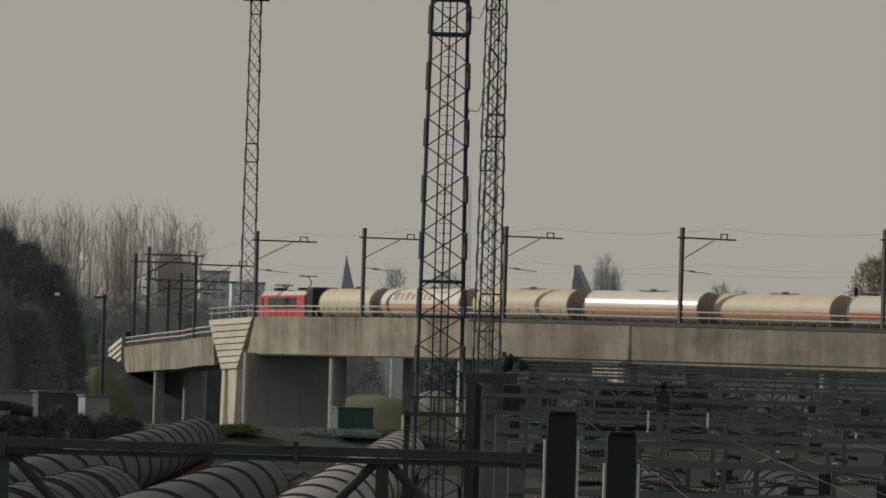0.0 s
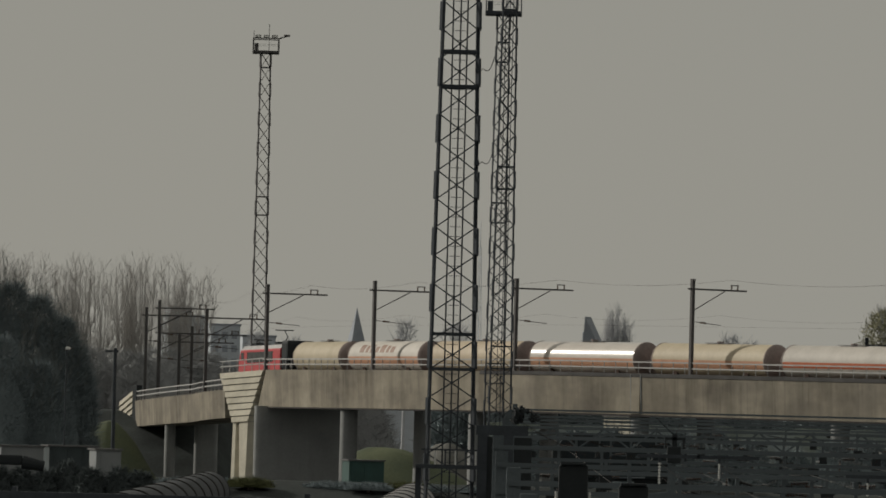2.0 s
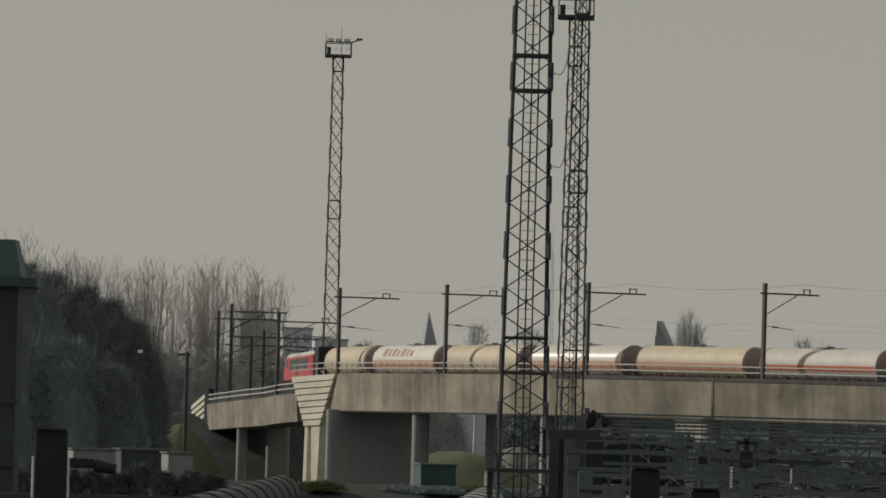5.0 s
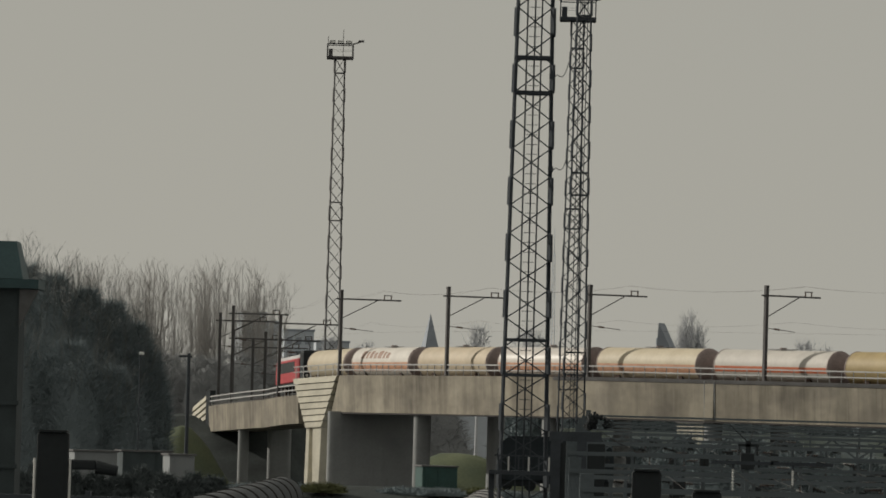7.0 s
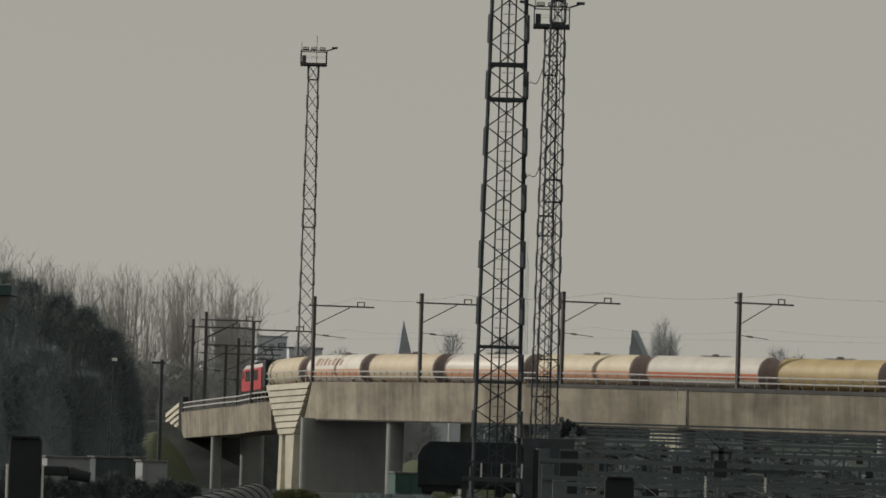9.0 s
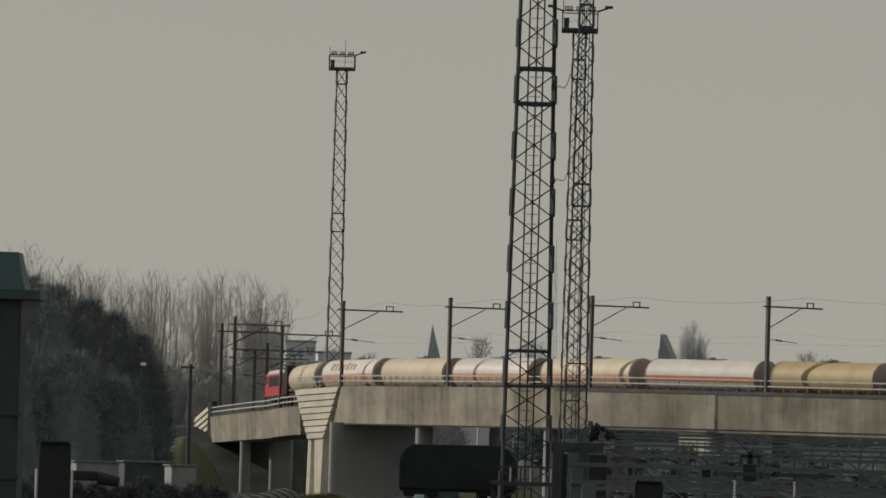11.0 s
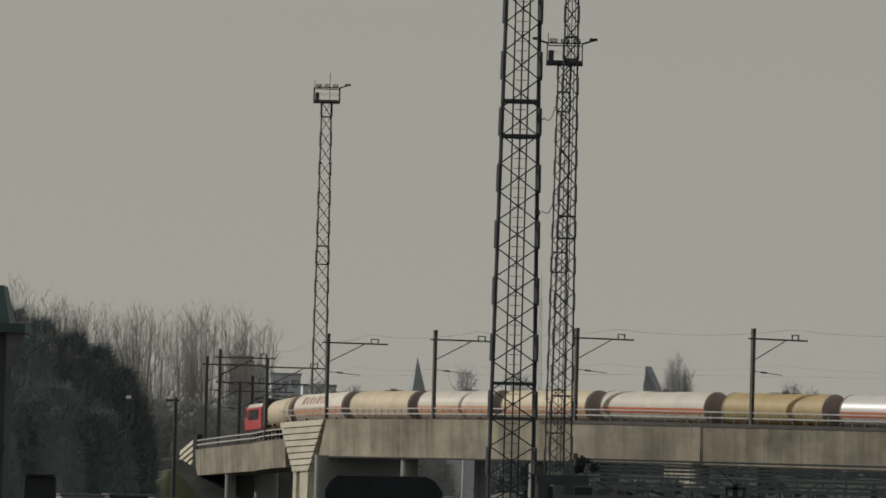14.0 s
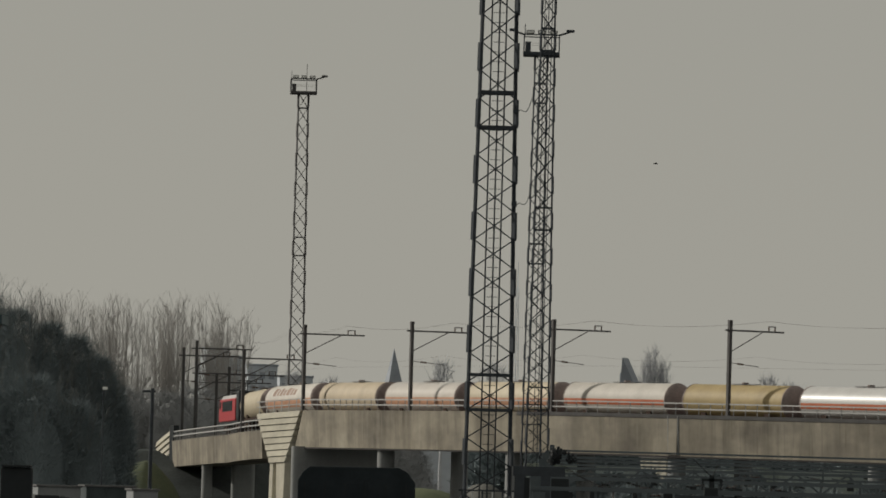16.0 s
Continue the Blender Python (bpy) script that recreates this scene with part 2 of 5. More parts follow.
def l_section(name, w, material):
    """A length of angle iron of 1 m along z, shared by all members of its size."""
    bm = bmesh.new()
    t = w * 0.18
    pts = [(-w / 2, -w / 2), (w / 2, -w / 2), (w / 2, -w / 2 + t), (-w / 2 + t, -w / 2 + t), (-w / 2 + t, w / 2), (-w / 2, w / 2)]
    lo = [bm.verts.new((x, y, 0)) for x, y in pts]
    hi = [bm.verts.new((x, y, 1)) for x, y in pts]
    for i in range(6):
        bm.faces.new((lo[i], lo[(i + 1) % 6], hi[(i + 1) % 6], hi[i]))
    bm.faces.new(lo[::-1]), bm.faces.new(hi)
    return mesh_of(bm, material)


def member(name, me, p0, p1, parent, label=""):
    """A straight member on the shared 1 m mesh me, from p0 to p1."""
    ob = new(name, me)
    p0, p1 = Vector(p0), Vector(p1)
    d = p1 - p0
    ob.parent = parent
    ob.matrix_basis = Matrix.Translation(p0) @ d.to_track_quat("Z", "Y").to_matrix().to_4x4() @ Matrix.Diagonal((1, 1, d.length, 1))
    return tagged(ob, label)


# ------------------------------------------------------------ the railway's line on the viaduct
RAIL_Z = 11.15


def heading(s):
    """The line's bearing: straight, then a curve that tightens away from the eye."""
    if s > 105:
        return radians(71.15 + 10.35 * (1 - math.exp(-(s - 105) / 12)))
    return radians(82 - 44 * math.exp(-max(s, 28) / 75)) if s >= 0 else radians(max(15, 51.7 + 0.5 * s))


STEP = 0.25
LINE = [(33.89, 527.85)]
for i in range(1200):
    a = heading(i * STEP)
    LINE.append((LINE[-1][0] - math.cos(a) * STEP, LINE[-1][1] + math.sin(a) * STEP))
BACK = [(33.89, 527.85)]
for i in range(1, 480):
    a = heading(-i * STEP)
    BACK.append((BACK[-1][0] + math.cos(a) * STEP, BACK[-1][1] - math.sin(a) * STEP))


def drop(s):
    """How far the rails have gone down the ramp."""
    if s < 38:
        return 0.0065 * (38 - s)
    d = max(0.0, s - 89)
    return 0.00062 * d * d if d < 32 else 0.635 + 0.012 * (d - 32)


def on_line(s, off=0.0, dz=0.0):
    """The place s metres along the track, off metres to its sunny side, dz above the rails."""
    k = s / STEP
    i = math.floor(k)
    f = k - i
    at = (lambda j: LINE[j] if j >= 0 else BACK[-j])
    (x0, y0), (x1, y1) = at(i), at(i + 1)
    a = heading(s)
    return Vector((x0 + (x1 - x0) * f - math.sin(a) * off, y0 + (y1 - y0) * f - math.cos(a) * off, RAIL_Z - drop(s) + dz))


def sweep(s0, s1, profile, step=2.0, rake=None):
    """profile: (offset, height) pairs round the section, swept along the line; rake: how far its far end leans, at the top and at the foot."""
    bm = bmesh.new()
    n = max(1, round((s1 - s0) / step))
    rings = [[bm.verts.new(on_line(s0 + (s1 - s0) * i / n, o, z)) for o, z in profile] for i in range(n + 1)]
    k = len(profile)
    if rake:
        top, foot = max(z for _, z in profile), min(z for _, z in profile)
        for v, (o, z) in zip(rings[-1], profile):
            v.co = on_line(s1 + rake[1] + (rake[0] - rake[1]) * (z - foot) / (top - foot), o, z)
    for a, b in zip(rings, rings[1:]):
        for i in range(k):
            bm.faces.new((a[i], a[(i + 1) % k], b[(i + 1) % k], b[i]))
    bm.faces.new(rings[0]), bm.faces.new(rings[-1][::-1])
    return bm


# ------------------------------------------------------------ ground
def build_ground():
    bm = bmesh.new()
    n = 60
    ys = [-200 + 5000 * (i / n) ** 2 for i in range(n + 1)]
    xs = [(-1 if i < 30 else 1) * 3000 * (abs(i - 30) / 30) ** 2 for i in range(61)]
    grid = [[bm.verts.new((x, y, 0.12 * noise.noise((x * 0.05, y * 0.05, 0)) - 0.1)) for x in xs] for y in ys]
    for a, b in zip(grid, grid[1:]):
        for i in range(60):
            bm.faces.new((a[i], a[i + 1], b[i + 1], b[i]))
    solid("ground", bm, BALLAST, "dark ballast and earth of the railway yard", "ground", True, kind="structure")


build_ground()


# ------------------------------------------------------------ viaduct
def build_viaduct():
    v = thing("railway_viaduct", "curved stained concrete railway viaduct on piers above the yard", "viaduct", kind="structure")
    main = [(3.2, 1.27), (2.9, 1.27), (2.9, -0.35), (-6.3, -0.35), (-6.3, 0.1), (-6.6, 0.1), (-6.6, -1.2), (-4.6, -2.1), (2.5, -2.18), (3.05, -2.18)]
    cuts = [-62, -30, 26.3, 95]
    for a, b in zip(cuts, cuts[1:]):
        part("girder", sweep(a + 0.03, b - 0.03, main, rake=(-1.5, 1.0) if b == 95 else None), CONCRETE, v)
    low = [(3.2, -0.45), (2.9, -0.45), (2.9, -0.6), (-3.2, -0.6), (-3.2, 0.0), (-3.5, 0.0), (-3.5, -1.6), (-1.6, -3.05), (2.5, -3.15), (3.05, -3.15)]
    part("girder", sweep(106, 170, low), CONCRETE, v, "lower concrete girder of the ramp")
    part("ballast_bed", sweep(-62, 95, [(2.85, -0.34), (2.85, -0.2), (-6.25, -0.2), (-6.25, -0.34)]), BALLAST, v)
    part("ballast_bed", sweep(95.2, 170, [(2.85, -0.59), (2.85, -0.3), (-3.15, -0.3), (-3.15, -0.59)]), BALLAST, v)
    for off in (0.75, -0.75):
        part("rail", sweep(-62, 170, [(off - 0.04, -0.19), (off + 0.04, -0.19), (off + 0.04, 0), (off - 0.04, 0)]), RUST, v)
    for s0, s1, top in ((-62, 105, 1.27), (106.5, 169.5, -0.45)):
        if top > 1:
            s1 = 94.8
        for h in (0.5, 0.98):
            o = 3.06
            part("railing_rail", sweep(s0, s1, [(o - 0.05, top + h - 0.055), (o + 0.05, top + h - 0.055), (o + 0.05, top + h + 0.055), (o - 0.05, top + h + 0.055)]), RAILING, v)
        post = box(-0.035, -0.035, 0, 0.035, 0.035, 0.97)
        me = mesh_of(post, RAILING)
        s = s0 + 0.5
        while s < s1:
            p = part("railing_post", me, RAILING, v)
            p.matrix_basis = Matrix.Translation(on_line(s, 3.06, top))
            s += 1.5
    # dark band set proud of the parapet top, for a recessed kerb
    part("cable_duct", sweep(-62, 48, [(3.24, 0.98), (3.24, 1.3), (2.95, 1.3), (2.95, 0.98)]), EDGEBAND, v, "dark band along the top of the parapet")
    # dark strip added along the girder's foot to draw the soffit line
    part("drip_edge", sweep(-62, 94.5, [(3.12, -2.32), (3.12, -2.185), (2.6, -2.185), (2.6, -2.32)]), DARKTRIM, v)
    part("joint_strip", sweep(25.1, 26.2, [(3.215, -2.1), (3.245, 0.95), (3.1, 0.95), (3.0, -2.1)]), CONCRETE, v, "concrete strip at the joint")
    for s in (26.3, 25.0):
        p0, p1 = on_line(s, 3.22, 1.2), on_line(s, 3.07, -2.15)
        part("joint_cover", tube(p0, p1, 0.06, n=6), PIER, v)
    return v


viaduct = build_viaduct()


def pier_wall(s, top, w=1.0, depth=4.6, off=0.2, flare=0.0):
    """A pier below the deck: a round-ended concrete wall across the line."""
    p = on_line(s, off, top)
    bm = bmesh.new()
    n = 10
    ring = [(depth / 2 - w / 2 + w / 2 * math.cos(a), w / 2 * math.sin(a)) for a in [-math.pi / 2 + math.pi * i / n for i in range(n + 1)]]
    ring += [(-x, -y) for x, y in ring]
    a = heading(s)
    ux, uy = Vector((-math.sin(a), -math.cos(a), 0)), Vector((-math.cos(a), math.sin(a), 0))
    lo = [bm.verts.new(Vector((p.x, p.y, -0.3)) + ux * x * (1 - flare) + uy * y) for x, y in ring]
    hi = [bm.verts.new(p + ux * x + uy * y) for x, y in ring]
    k = len(ring)
    for i in range(k):
        bm.faces.new((lo[i], lo[(i + 1) % k], hi[(i + 1) % k], hi[i]))
    bm.faces.new(lo[::-1]), bm.faces.new(hi)
    part("pier", bm, PIER, viaduct)


for s in (-28, 1, 26.3, 50, 75):
    for off in (2.1, -5.2):
        pier_wall(s, -2.1, 1.3, 1.6, off)
pier_wall(93.5, -2.1, 1.0, 9.4, -0.5)
for s in (143,):
    pier_wall(s, -3.0, 0.95, 1.1, 2.35)
    pier_wall(s, -2.9, 0.95, 2.4, -1.3)


def build_pier_head():
    """Trapezium of pale slats on two splayed columns, where the high girder ends."""
    m = pose(-19.55, 610.5, 0, 0, 0, -53.0)
    h = thing("slatted_pier_head", "pale slatted concrete pier head on two splayed columns", "pier", m, kind="structure")
    zt, zb = 12.2, 7.42
    wt, wb = 7.1, 2.45
    fall = 0.055
    n = 8
    for i in range(n):
        z1 = zt - (zt - zb) * i / n
        z0 = zt - (zt - zb) * (i + 1) / n + 0.07
        w1 = wb + (wt - wb) * (z1 - zb) / (zt - zb)
        w0 = wb + (wt - wb) * (z0 - zb) / (zt - zb)
        bm = bmesh.new()
        vs = [bm.verts.new(p) for p in ((-w0 / 2, -0.34, z0), (w0 / 2, -0.34, z0), (w0 / 2, 0.45, z0), (-w0 / 2, 0.45, z0),
                                        (-w1 / 2, -0.24, z1), (w1 / 2, -0.24, z1), (w1 / 2, 0.45, z1), (-w1 / 2, 0.45, z1))]
        for v in vs:
            v.co.z += fall * v.co.x
        for q in ((3, 2, 1, 0), (4, 5, 6, 7), (0, 1, 5, 4), (1, 2, 6, 5), (2, 3, 7, 6), (3, 0, 4, 7)):
            bm.faces.new([vs[k] for k in q])
        part("slat", bm, PALE, h)
    part("core", box(-wb / 2 + 0.05, -0.15, zb, wb / 2 - 0.05, 0.7, zt), PIER, h)
    for top, foot in (((-1.2, -0.72), (-1.3, -0.75)), ((-0.2, 1.2), (0.2, 1.0))):
        bm = bmesh.new()
        vs = [bm.verts.new(p) for p in ((foot[0], -0.3, -0.3), (foot[1], -0.3, -0.3), (foot[1], 0.6, -0.3), (foot[0], 0.6, -0.3),
                                        (top[0], -0.2, zb + 0.1), (top[1], -0.2, zb + 0.1), (top[1], 0.6, zb + 0.1), (top[0], 0.6, zb + 0.1))]
        for q in ((3, 2, 1, 0), (4, 5, 6, 7), (0, 1, 5, 4), (1, 2, 6, 5), (2, 3, 7, 6), (3, 0, 4, 7)):
            bm.faces.new([vs[k] for k in q])
        part("column", bm, PALE, h)
    for dz in (0.62, 1.12):
        bm = box(-wt / 2 - 0.3, -0.05, zt + dz - 0.05, wt / 2 + 0.2, 0.05, zt + dz + 0.05)
        for v in bm.verts:
            v.co.z += fall * v.co.x
        part("railing_rail", bm, RAILING, h)
    for i in range(6):
        x = -wt / 2 + 0.1 + i * 1.2
        part("railing_post", box(x - 0.03, -0.03, zt + fall * x - 0.05, x + 0.03, 0.03, zt + fall * x + 1.1), RAILING, h)


build_pier_head()


# ------------------------------------------------------------ catenary masts on the viaduct
def build_mast(label, group, foot=0.0):
    """A steel post with a top arm that reaches over the track (+x), its stay, a lower steady arm and insulators."""
    t = thing("catenary_mast", label, "catenary mast", group=group)
    part("post", box(-0.15, -0.15, foot, 0.15, 0.15, 8.0, 0.02), MAST, t)
    part("post_cap", box(-0.16, -0.16, 8.0, 0.16, 0.16, 8.25, 0.02), MAST, t)
    part("foot_plate", box(-0.14, -0.3, foot, 0.2, 0.3, foot + 0.06), MAST, t)
    part("arm", box(-0.5, -0.07, 7.33, 5.9, 0.07, 7.47), MAST, t)
    part("stay", tube((0.1, 0, 5.6), (3.5, 0, 7.3), 0.045), MAST, t)
    f = part("feeder_bracket", box(4.2, -0.05, 7.8, 5.0, 0.05, 7.88), MAST, t)
    for x in (4.26, 4.94):
        part("insulator", tube((x, 0, 7.46), (x, 0, 7.82), 0.06), PORCELAIN, f)
    part("steady_arm", tube((0.1, 0, 4.7), (3.2, 0, 4.45), 0.03), MAST, t)
    part("insulator", tube((0.9, 0, 4.64), (1.5, 0, 4.59), 0.08), PORCELAIN, t)
    return t


def mast_pose(s, off, dz):
    a = heading(s)
    return Matrix.Translation(on_line(s, off, dz)) @ pose(0, 0, 0, 0, 0, math.degrees(math.atan2(math.cos(a), math.sin(a))))


first = build_mast("dark steel catenary mast with a cantilever arm, on the viaduct edge", "catenary masts on the viaduct", 0.25)
first.matrix_world = mast_pose(114.5, 3.05, -0.7)
for s in (94.0, 68.0, 42.75, 18.75, -6.0, -30.0):
    copy_thing(first, mast_pose(s, 3.05, 1.02))


# ------------------------------------------------------------ lattice lighting towers
def build_tower(label, x, y, height, w_at, panel, leg_w, brace_w, dark, platform=True, ladder=True, turn=8, rung=0.6, both=False, open_back=False):
    t = thing("lattice_lighting_tower", label, "lighting tower", pose(x, y, 0, 0, 0, turn), "lattice lighting towers")
    lm = l_section("leg", leg_w, dark)
    bmz = l_section("brace", brace_w, dark)
    thin = l_section("thin", brace_w * 0.45, dark)
    stile = l_section("stile", brace_w * 1.2, dark)
    plate = mesh_of(box(-leg_w * 0.62, -leg_w * 0.62, 0, leg_w * 0.62, leg_w * 0.62, 1), dark)
    corners = ((-1, -1), (1, -1), (1, 1), (-1, 1))
    zs = [0.0]
    while zs[-1] < height - panel * 0.5:
        zs.append(zs[-1] + panel)
    at = (lambda c, z: Vector((c[0] * w_at(z) / 2, c[1] * w_at(z) / 2, z)))
    for k, c in enumerate(corners):
        leg = member("leg", lm, at(c, -0.2), at(c, zs[-1]), t)
        for i, z in enumerate(zs[1:-1], 1):
            if i % 2:
                # leg sections overlap: every second panel wears an outer angle
                out = Vector((c[0], c[1], 0)) * leg_w * 0.42
                member("splice_plate", plate, at(c, z + panel * 0.04) + out, at(c, z + panel * 0.98) + out, t)
    for i in range(len(zs) - 1):
        for k in range(4):
            a, b = corners[k], corners[(k + 1) % 4]
            if k != 2 or not open_back:
                member("brace", bmz, at(a, zs[i]), at(b, zs[i + 1]), t)
                member("brace", bmz, at(b, zs[i]), at(a, zs[i + 1]), t)
            if i % 10 == 9:
                member("crossbar", lm, at(a, zs[i]), at(b, zs[i]), t)
            if i % 10 == 0 and i:
                member("crossbar", lm, at(a, zs[i] + panel * 0.24), at(b, zs[i] + panel * 0.24), t)
    if ladder:
        for xo in (-0.27, 0.26, 0.01):
            member("ladder_rail", stile, (xo, 0.1, 0.3), (xo, 0.1, zs[-1]), t)
        z = 0.5
        while z < zs[-1]:
            member("rung", thin, (-0.2, 0.1, z), (0.2, 0.1, z), t)
            z += rung
    if platform:
        z = zs[-1]
        pf = part("platform", box(-1.35, -1.35, z - 0.08, 1.35, 1.35, z + 0.16), dark, t)
        for c in corners:
            member("handrail_post", lm, (c[0] * 1.3, c[1] * 1.3, z + 0.16), (c[0] * 1.3, c[1] * 1.3, z + 1.45), pf)
        for k in range(4):
            a, b = corners[k], corners[(k + 1) % 4]
            for hz, me in ((1.42, lm), (0.8, thin)):
                member("handrail", me, (a[0] * 1.3, a[1] * 1.3, z + hz), (b[0] * 1.3, b[1] * 1.3, z + hz), pf)
        part("control_box", box(-1.2, -1.3, z + 0.16, -0.8, -0.9, z + 0.9), dark, t)
        for xo in (-0.85, 0.0, 0.85):
            fl = part("floodlight", box(xo - 0.3, -1.6, z + 1.48, xo + 0.3, -1.0, z + 1.75, 0.06), dark, t)
            part("lamp_front", box(xo - 0.25, -1.612, z + 1.5, xo + 0.25, -1.602, z + 1.7), LAMPGLASS, fl)
        for k in ((1, -1) if both else (1,)):
            arm = part("lamp_arm", tube((k * 1.3, -1.2, z + 1.42), (k * 2.2, -1.2, z + 1.72), 0.07), dark, t)
            part("lamp_head", box(k * 2.1 - 0.3, -1.4, z + 1.64, k * 2.1 + 0.3, -1.0, z + 1.84, 0.05), dark, arm)
        part("antenna", tube((0.3, 0, z + 0.1), (0.3, 0, z + 3.0), 0.03, n=6), dark, t)
        part("antenna", tube((-1.25, 0.4, z + 1.4), (-1.25, 0.4, z + 2.3), 0.03, n=6), dark, t)
    return t


build_tower("tall dark lattice lighting tower with ladder and splice plates", 0.0, 238, 45, lambda z: 1.66 - 0.0235 * (z - 6), 1.035, 0.1, 0.047, STEEL_DARK, turn=0.3, rung=0.36, open_back=True)
for z, x in ((16.9, 0.78), (20.3, 0.74)):
    t = thing("cable_loop", "thin loose cable loop hanging at the lattice tower", "cable", pose(0, 237.2, 0), "cable loops at the tower")
    pts = [Vector((x + 0.045 * i, 0, z + 0.04 * i - 0.34 * math.sin(min(1.0, max(0.0, (i - 3) / 9)) * 3.1416) - (0.1 if i < 4 else 0.1 * max(0, 6 - i) / 3))) for i in range(13)]
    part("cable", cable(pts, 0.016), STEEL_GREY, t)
    part("clip", box(x - 0.16, -0.05, z - 0.12, x + 0.03, 0.75, z + 0.06), STEEL_DARK, t)
build_tower("slim lattice lighting tower with a floodlight platform behind the viaduct", -19.87, 665, 45.2, lambda z: 1.62 - 0.0145 * z, 1.513, 0.10, 0.045, MAST, ladder=False, turn=3)
build_tower("slim dark lattice lighting tower with a floodlight platform", 3.17, 480, 37.9, lambda z: 1.49 - 0.016 * z, 1.188, 0.08, 0.034, STEEL_DARK, turn=-0.4, ladder=False, both=True)
build_tower("tall dark lattice lighting tower beside the viaduct", 3.55, 470, 45, lambda z: 1.72 - 0.0195 * z, 1.3, 0.095, 0.045, STEEL_DARK, turn=-0.5)


# ------------------------------------------------------------ rolling stock
def bogie(parent, x, paint=None):
    b = part("bogie", box(x - 1.35, -1.1, 0.35, x + 1.35, 1.1, 0.75, 0.05), paint or RUST, parent)
    for wx in (-0.9, 0.9):
        for y in (-0.78, 0.78):
            part("wheel", tube((x + wx, y - 0.06, 0.46), (x + wx, y + 0.06, 0.46), 0.46, n=20), paint or RUST, b)
    return b


def build_tank_wagon(label, length, paint, stripe=None, bands=0, letters=False, radius=1.44, ends=None, group="tank wagons of the train", plain=False):
    """A tank wagon along x, its base at rail height."""
    t = thing("tank_wagon", label, "tank wagon", group=group)
    half = length / 2 - 0.75
    cz = 2.5
    r = radius
    tank = part("tank", lathe_x([(-half + 0.35, r), (-half + 0.36, r), (half - 0.36, r), (half - 0.35, r)], 40, cz=cz), paint, t, smooth=True)
    for sgn in (-1, 1):
        prof = [(sgn * (half - 0.34), r)] + [(sgn * (half - 0.34 + 0.5 * math.sqrt(1 - q * q)), r * q) for q in (0.98, 0.93, 0.82, 0.6, 0.3)] + [(sgn * (half + 0.16), 0)]
        part("tank_end", lathe_x(prof, 40, cz=cz), ends or ENDS, t, "dished tank end in a shade-brown colour", smooth=True)
        part("end_ring", lathe_x([(sgn * (half - 0.42), r + 0.002), (sgn * (half - 0.42), r + 0.03), (sgn * (half - 0.33), r + 0.03), (sgn * (half - 0.33), r + 0.002)], 40, cz=cz), ends or ENDS, t, smooth=False)
    if stripe:
        wide = 0.58 if stripe is PEACH else 0.34
        for a0 in (-wide + 0.02, math.pi - 0.02):
            part("stripe", lathe_x([(-half + 0.5, r + 0.006), (half - 0.5, r + 0.006)], 8, a0, a0 + wide, cz), stripe, t, "orange stripe along the tank", smooth=True)
    for i in range(bands):
        x = -half + 0.9 + (2 * half - 1.8) * i / max(1, bands - 1)
        part("band", lathe_x([(x - 0.06, r + 0.002), (x - 0.06, r + 0.025), (x + 0.06, r + 0.025), (x + 0.06, r + 0.002)], 40, cz=cz), ends or ENDS, t)
    if letters:
        # unreadable lettering: plain bars
        w = 0.0
        for i, (dx, hh) in enumerate(((0.5, 0.8), (0.3, 0.7), (0.4, 0.8), (0.35, 0.6), (0.5, 0.8), (0.3, 0.7), (0.4, 0.6))):
            part("letter_bar", lathe_x([(-5.2 + w, r + 0.006), (-5.2 + w + dx * 2.05, r + 0.006)], 4, 0.27, 0.27 + hh * 0.72, cz), LETTER, t, smooth=True)
            w += dx * 2.05 + 0.3
    if not plain:
        part("manhole", tube((0, 0, cz + r - 0.05), (0, 0, cz + r + 0.2), 0.3, n=16), ends or ENDS, t)
    if not plain:
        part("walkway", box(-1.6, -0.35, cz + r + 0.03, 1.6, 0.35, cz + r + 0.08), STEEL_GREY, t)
    part("underframe", box(-length / 2 + 0.62, -1.25, 0.95, length / 2 - 0.62, 1.25, 1.2, 0.03), RUST, t)
    for x in (-half * 0.6, half * 0.6):
        part("saddle", box(x - 0.3, -1.1, 1.2, x + 0.3, 1.1, 1.6), RUST, t)
    for sgn in (-1, 1):
        for y in (-0.87, 0.87):
            x = sgn * (length / 2 - 0.62)
            bf = part("buffer", tube((x, y, 1.06), (x + sgn * 0.5, y, 1.06), 0.1), RUST, t)
            part("buffer_head", tube((x + sgn * 0.5, y, 1.06), (x + sgn * 0.56, y, 1.06), 0.25, n=14), RUST, bf)
        bogie(t, sgn * (length / 2 - 2.9))
    if plain:
        return t
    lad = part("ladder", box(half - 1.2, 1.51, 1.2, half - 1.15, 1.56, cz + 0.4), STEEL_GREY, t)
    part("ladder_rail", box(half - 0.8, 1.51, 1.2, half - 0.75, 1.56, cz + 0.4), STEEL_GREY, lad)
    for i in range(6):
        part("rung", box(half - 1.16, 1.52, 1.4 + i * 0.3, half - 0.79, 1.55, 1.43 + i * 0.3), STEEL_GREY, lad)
    return t


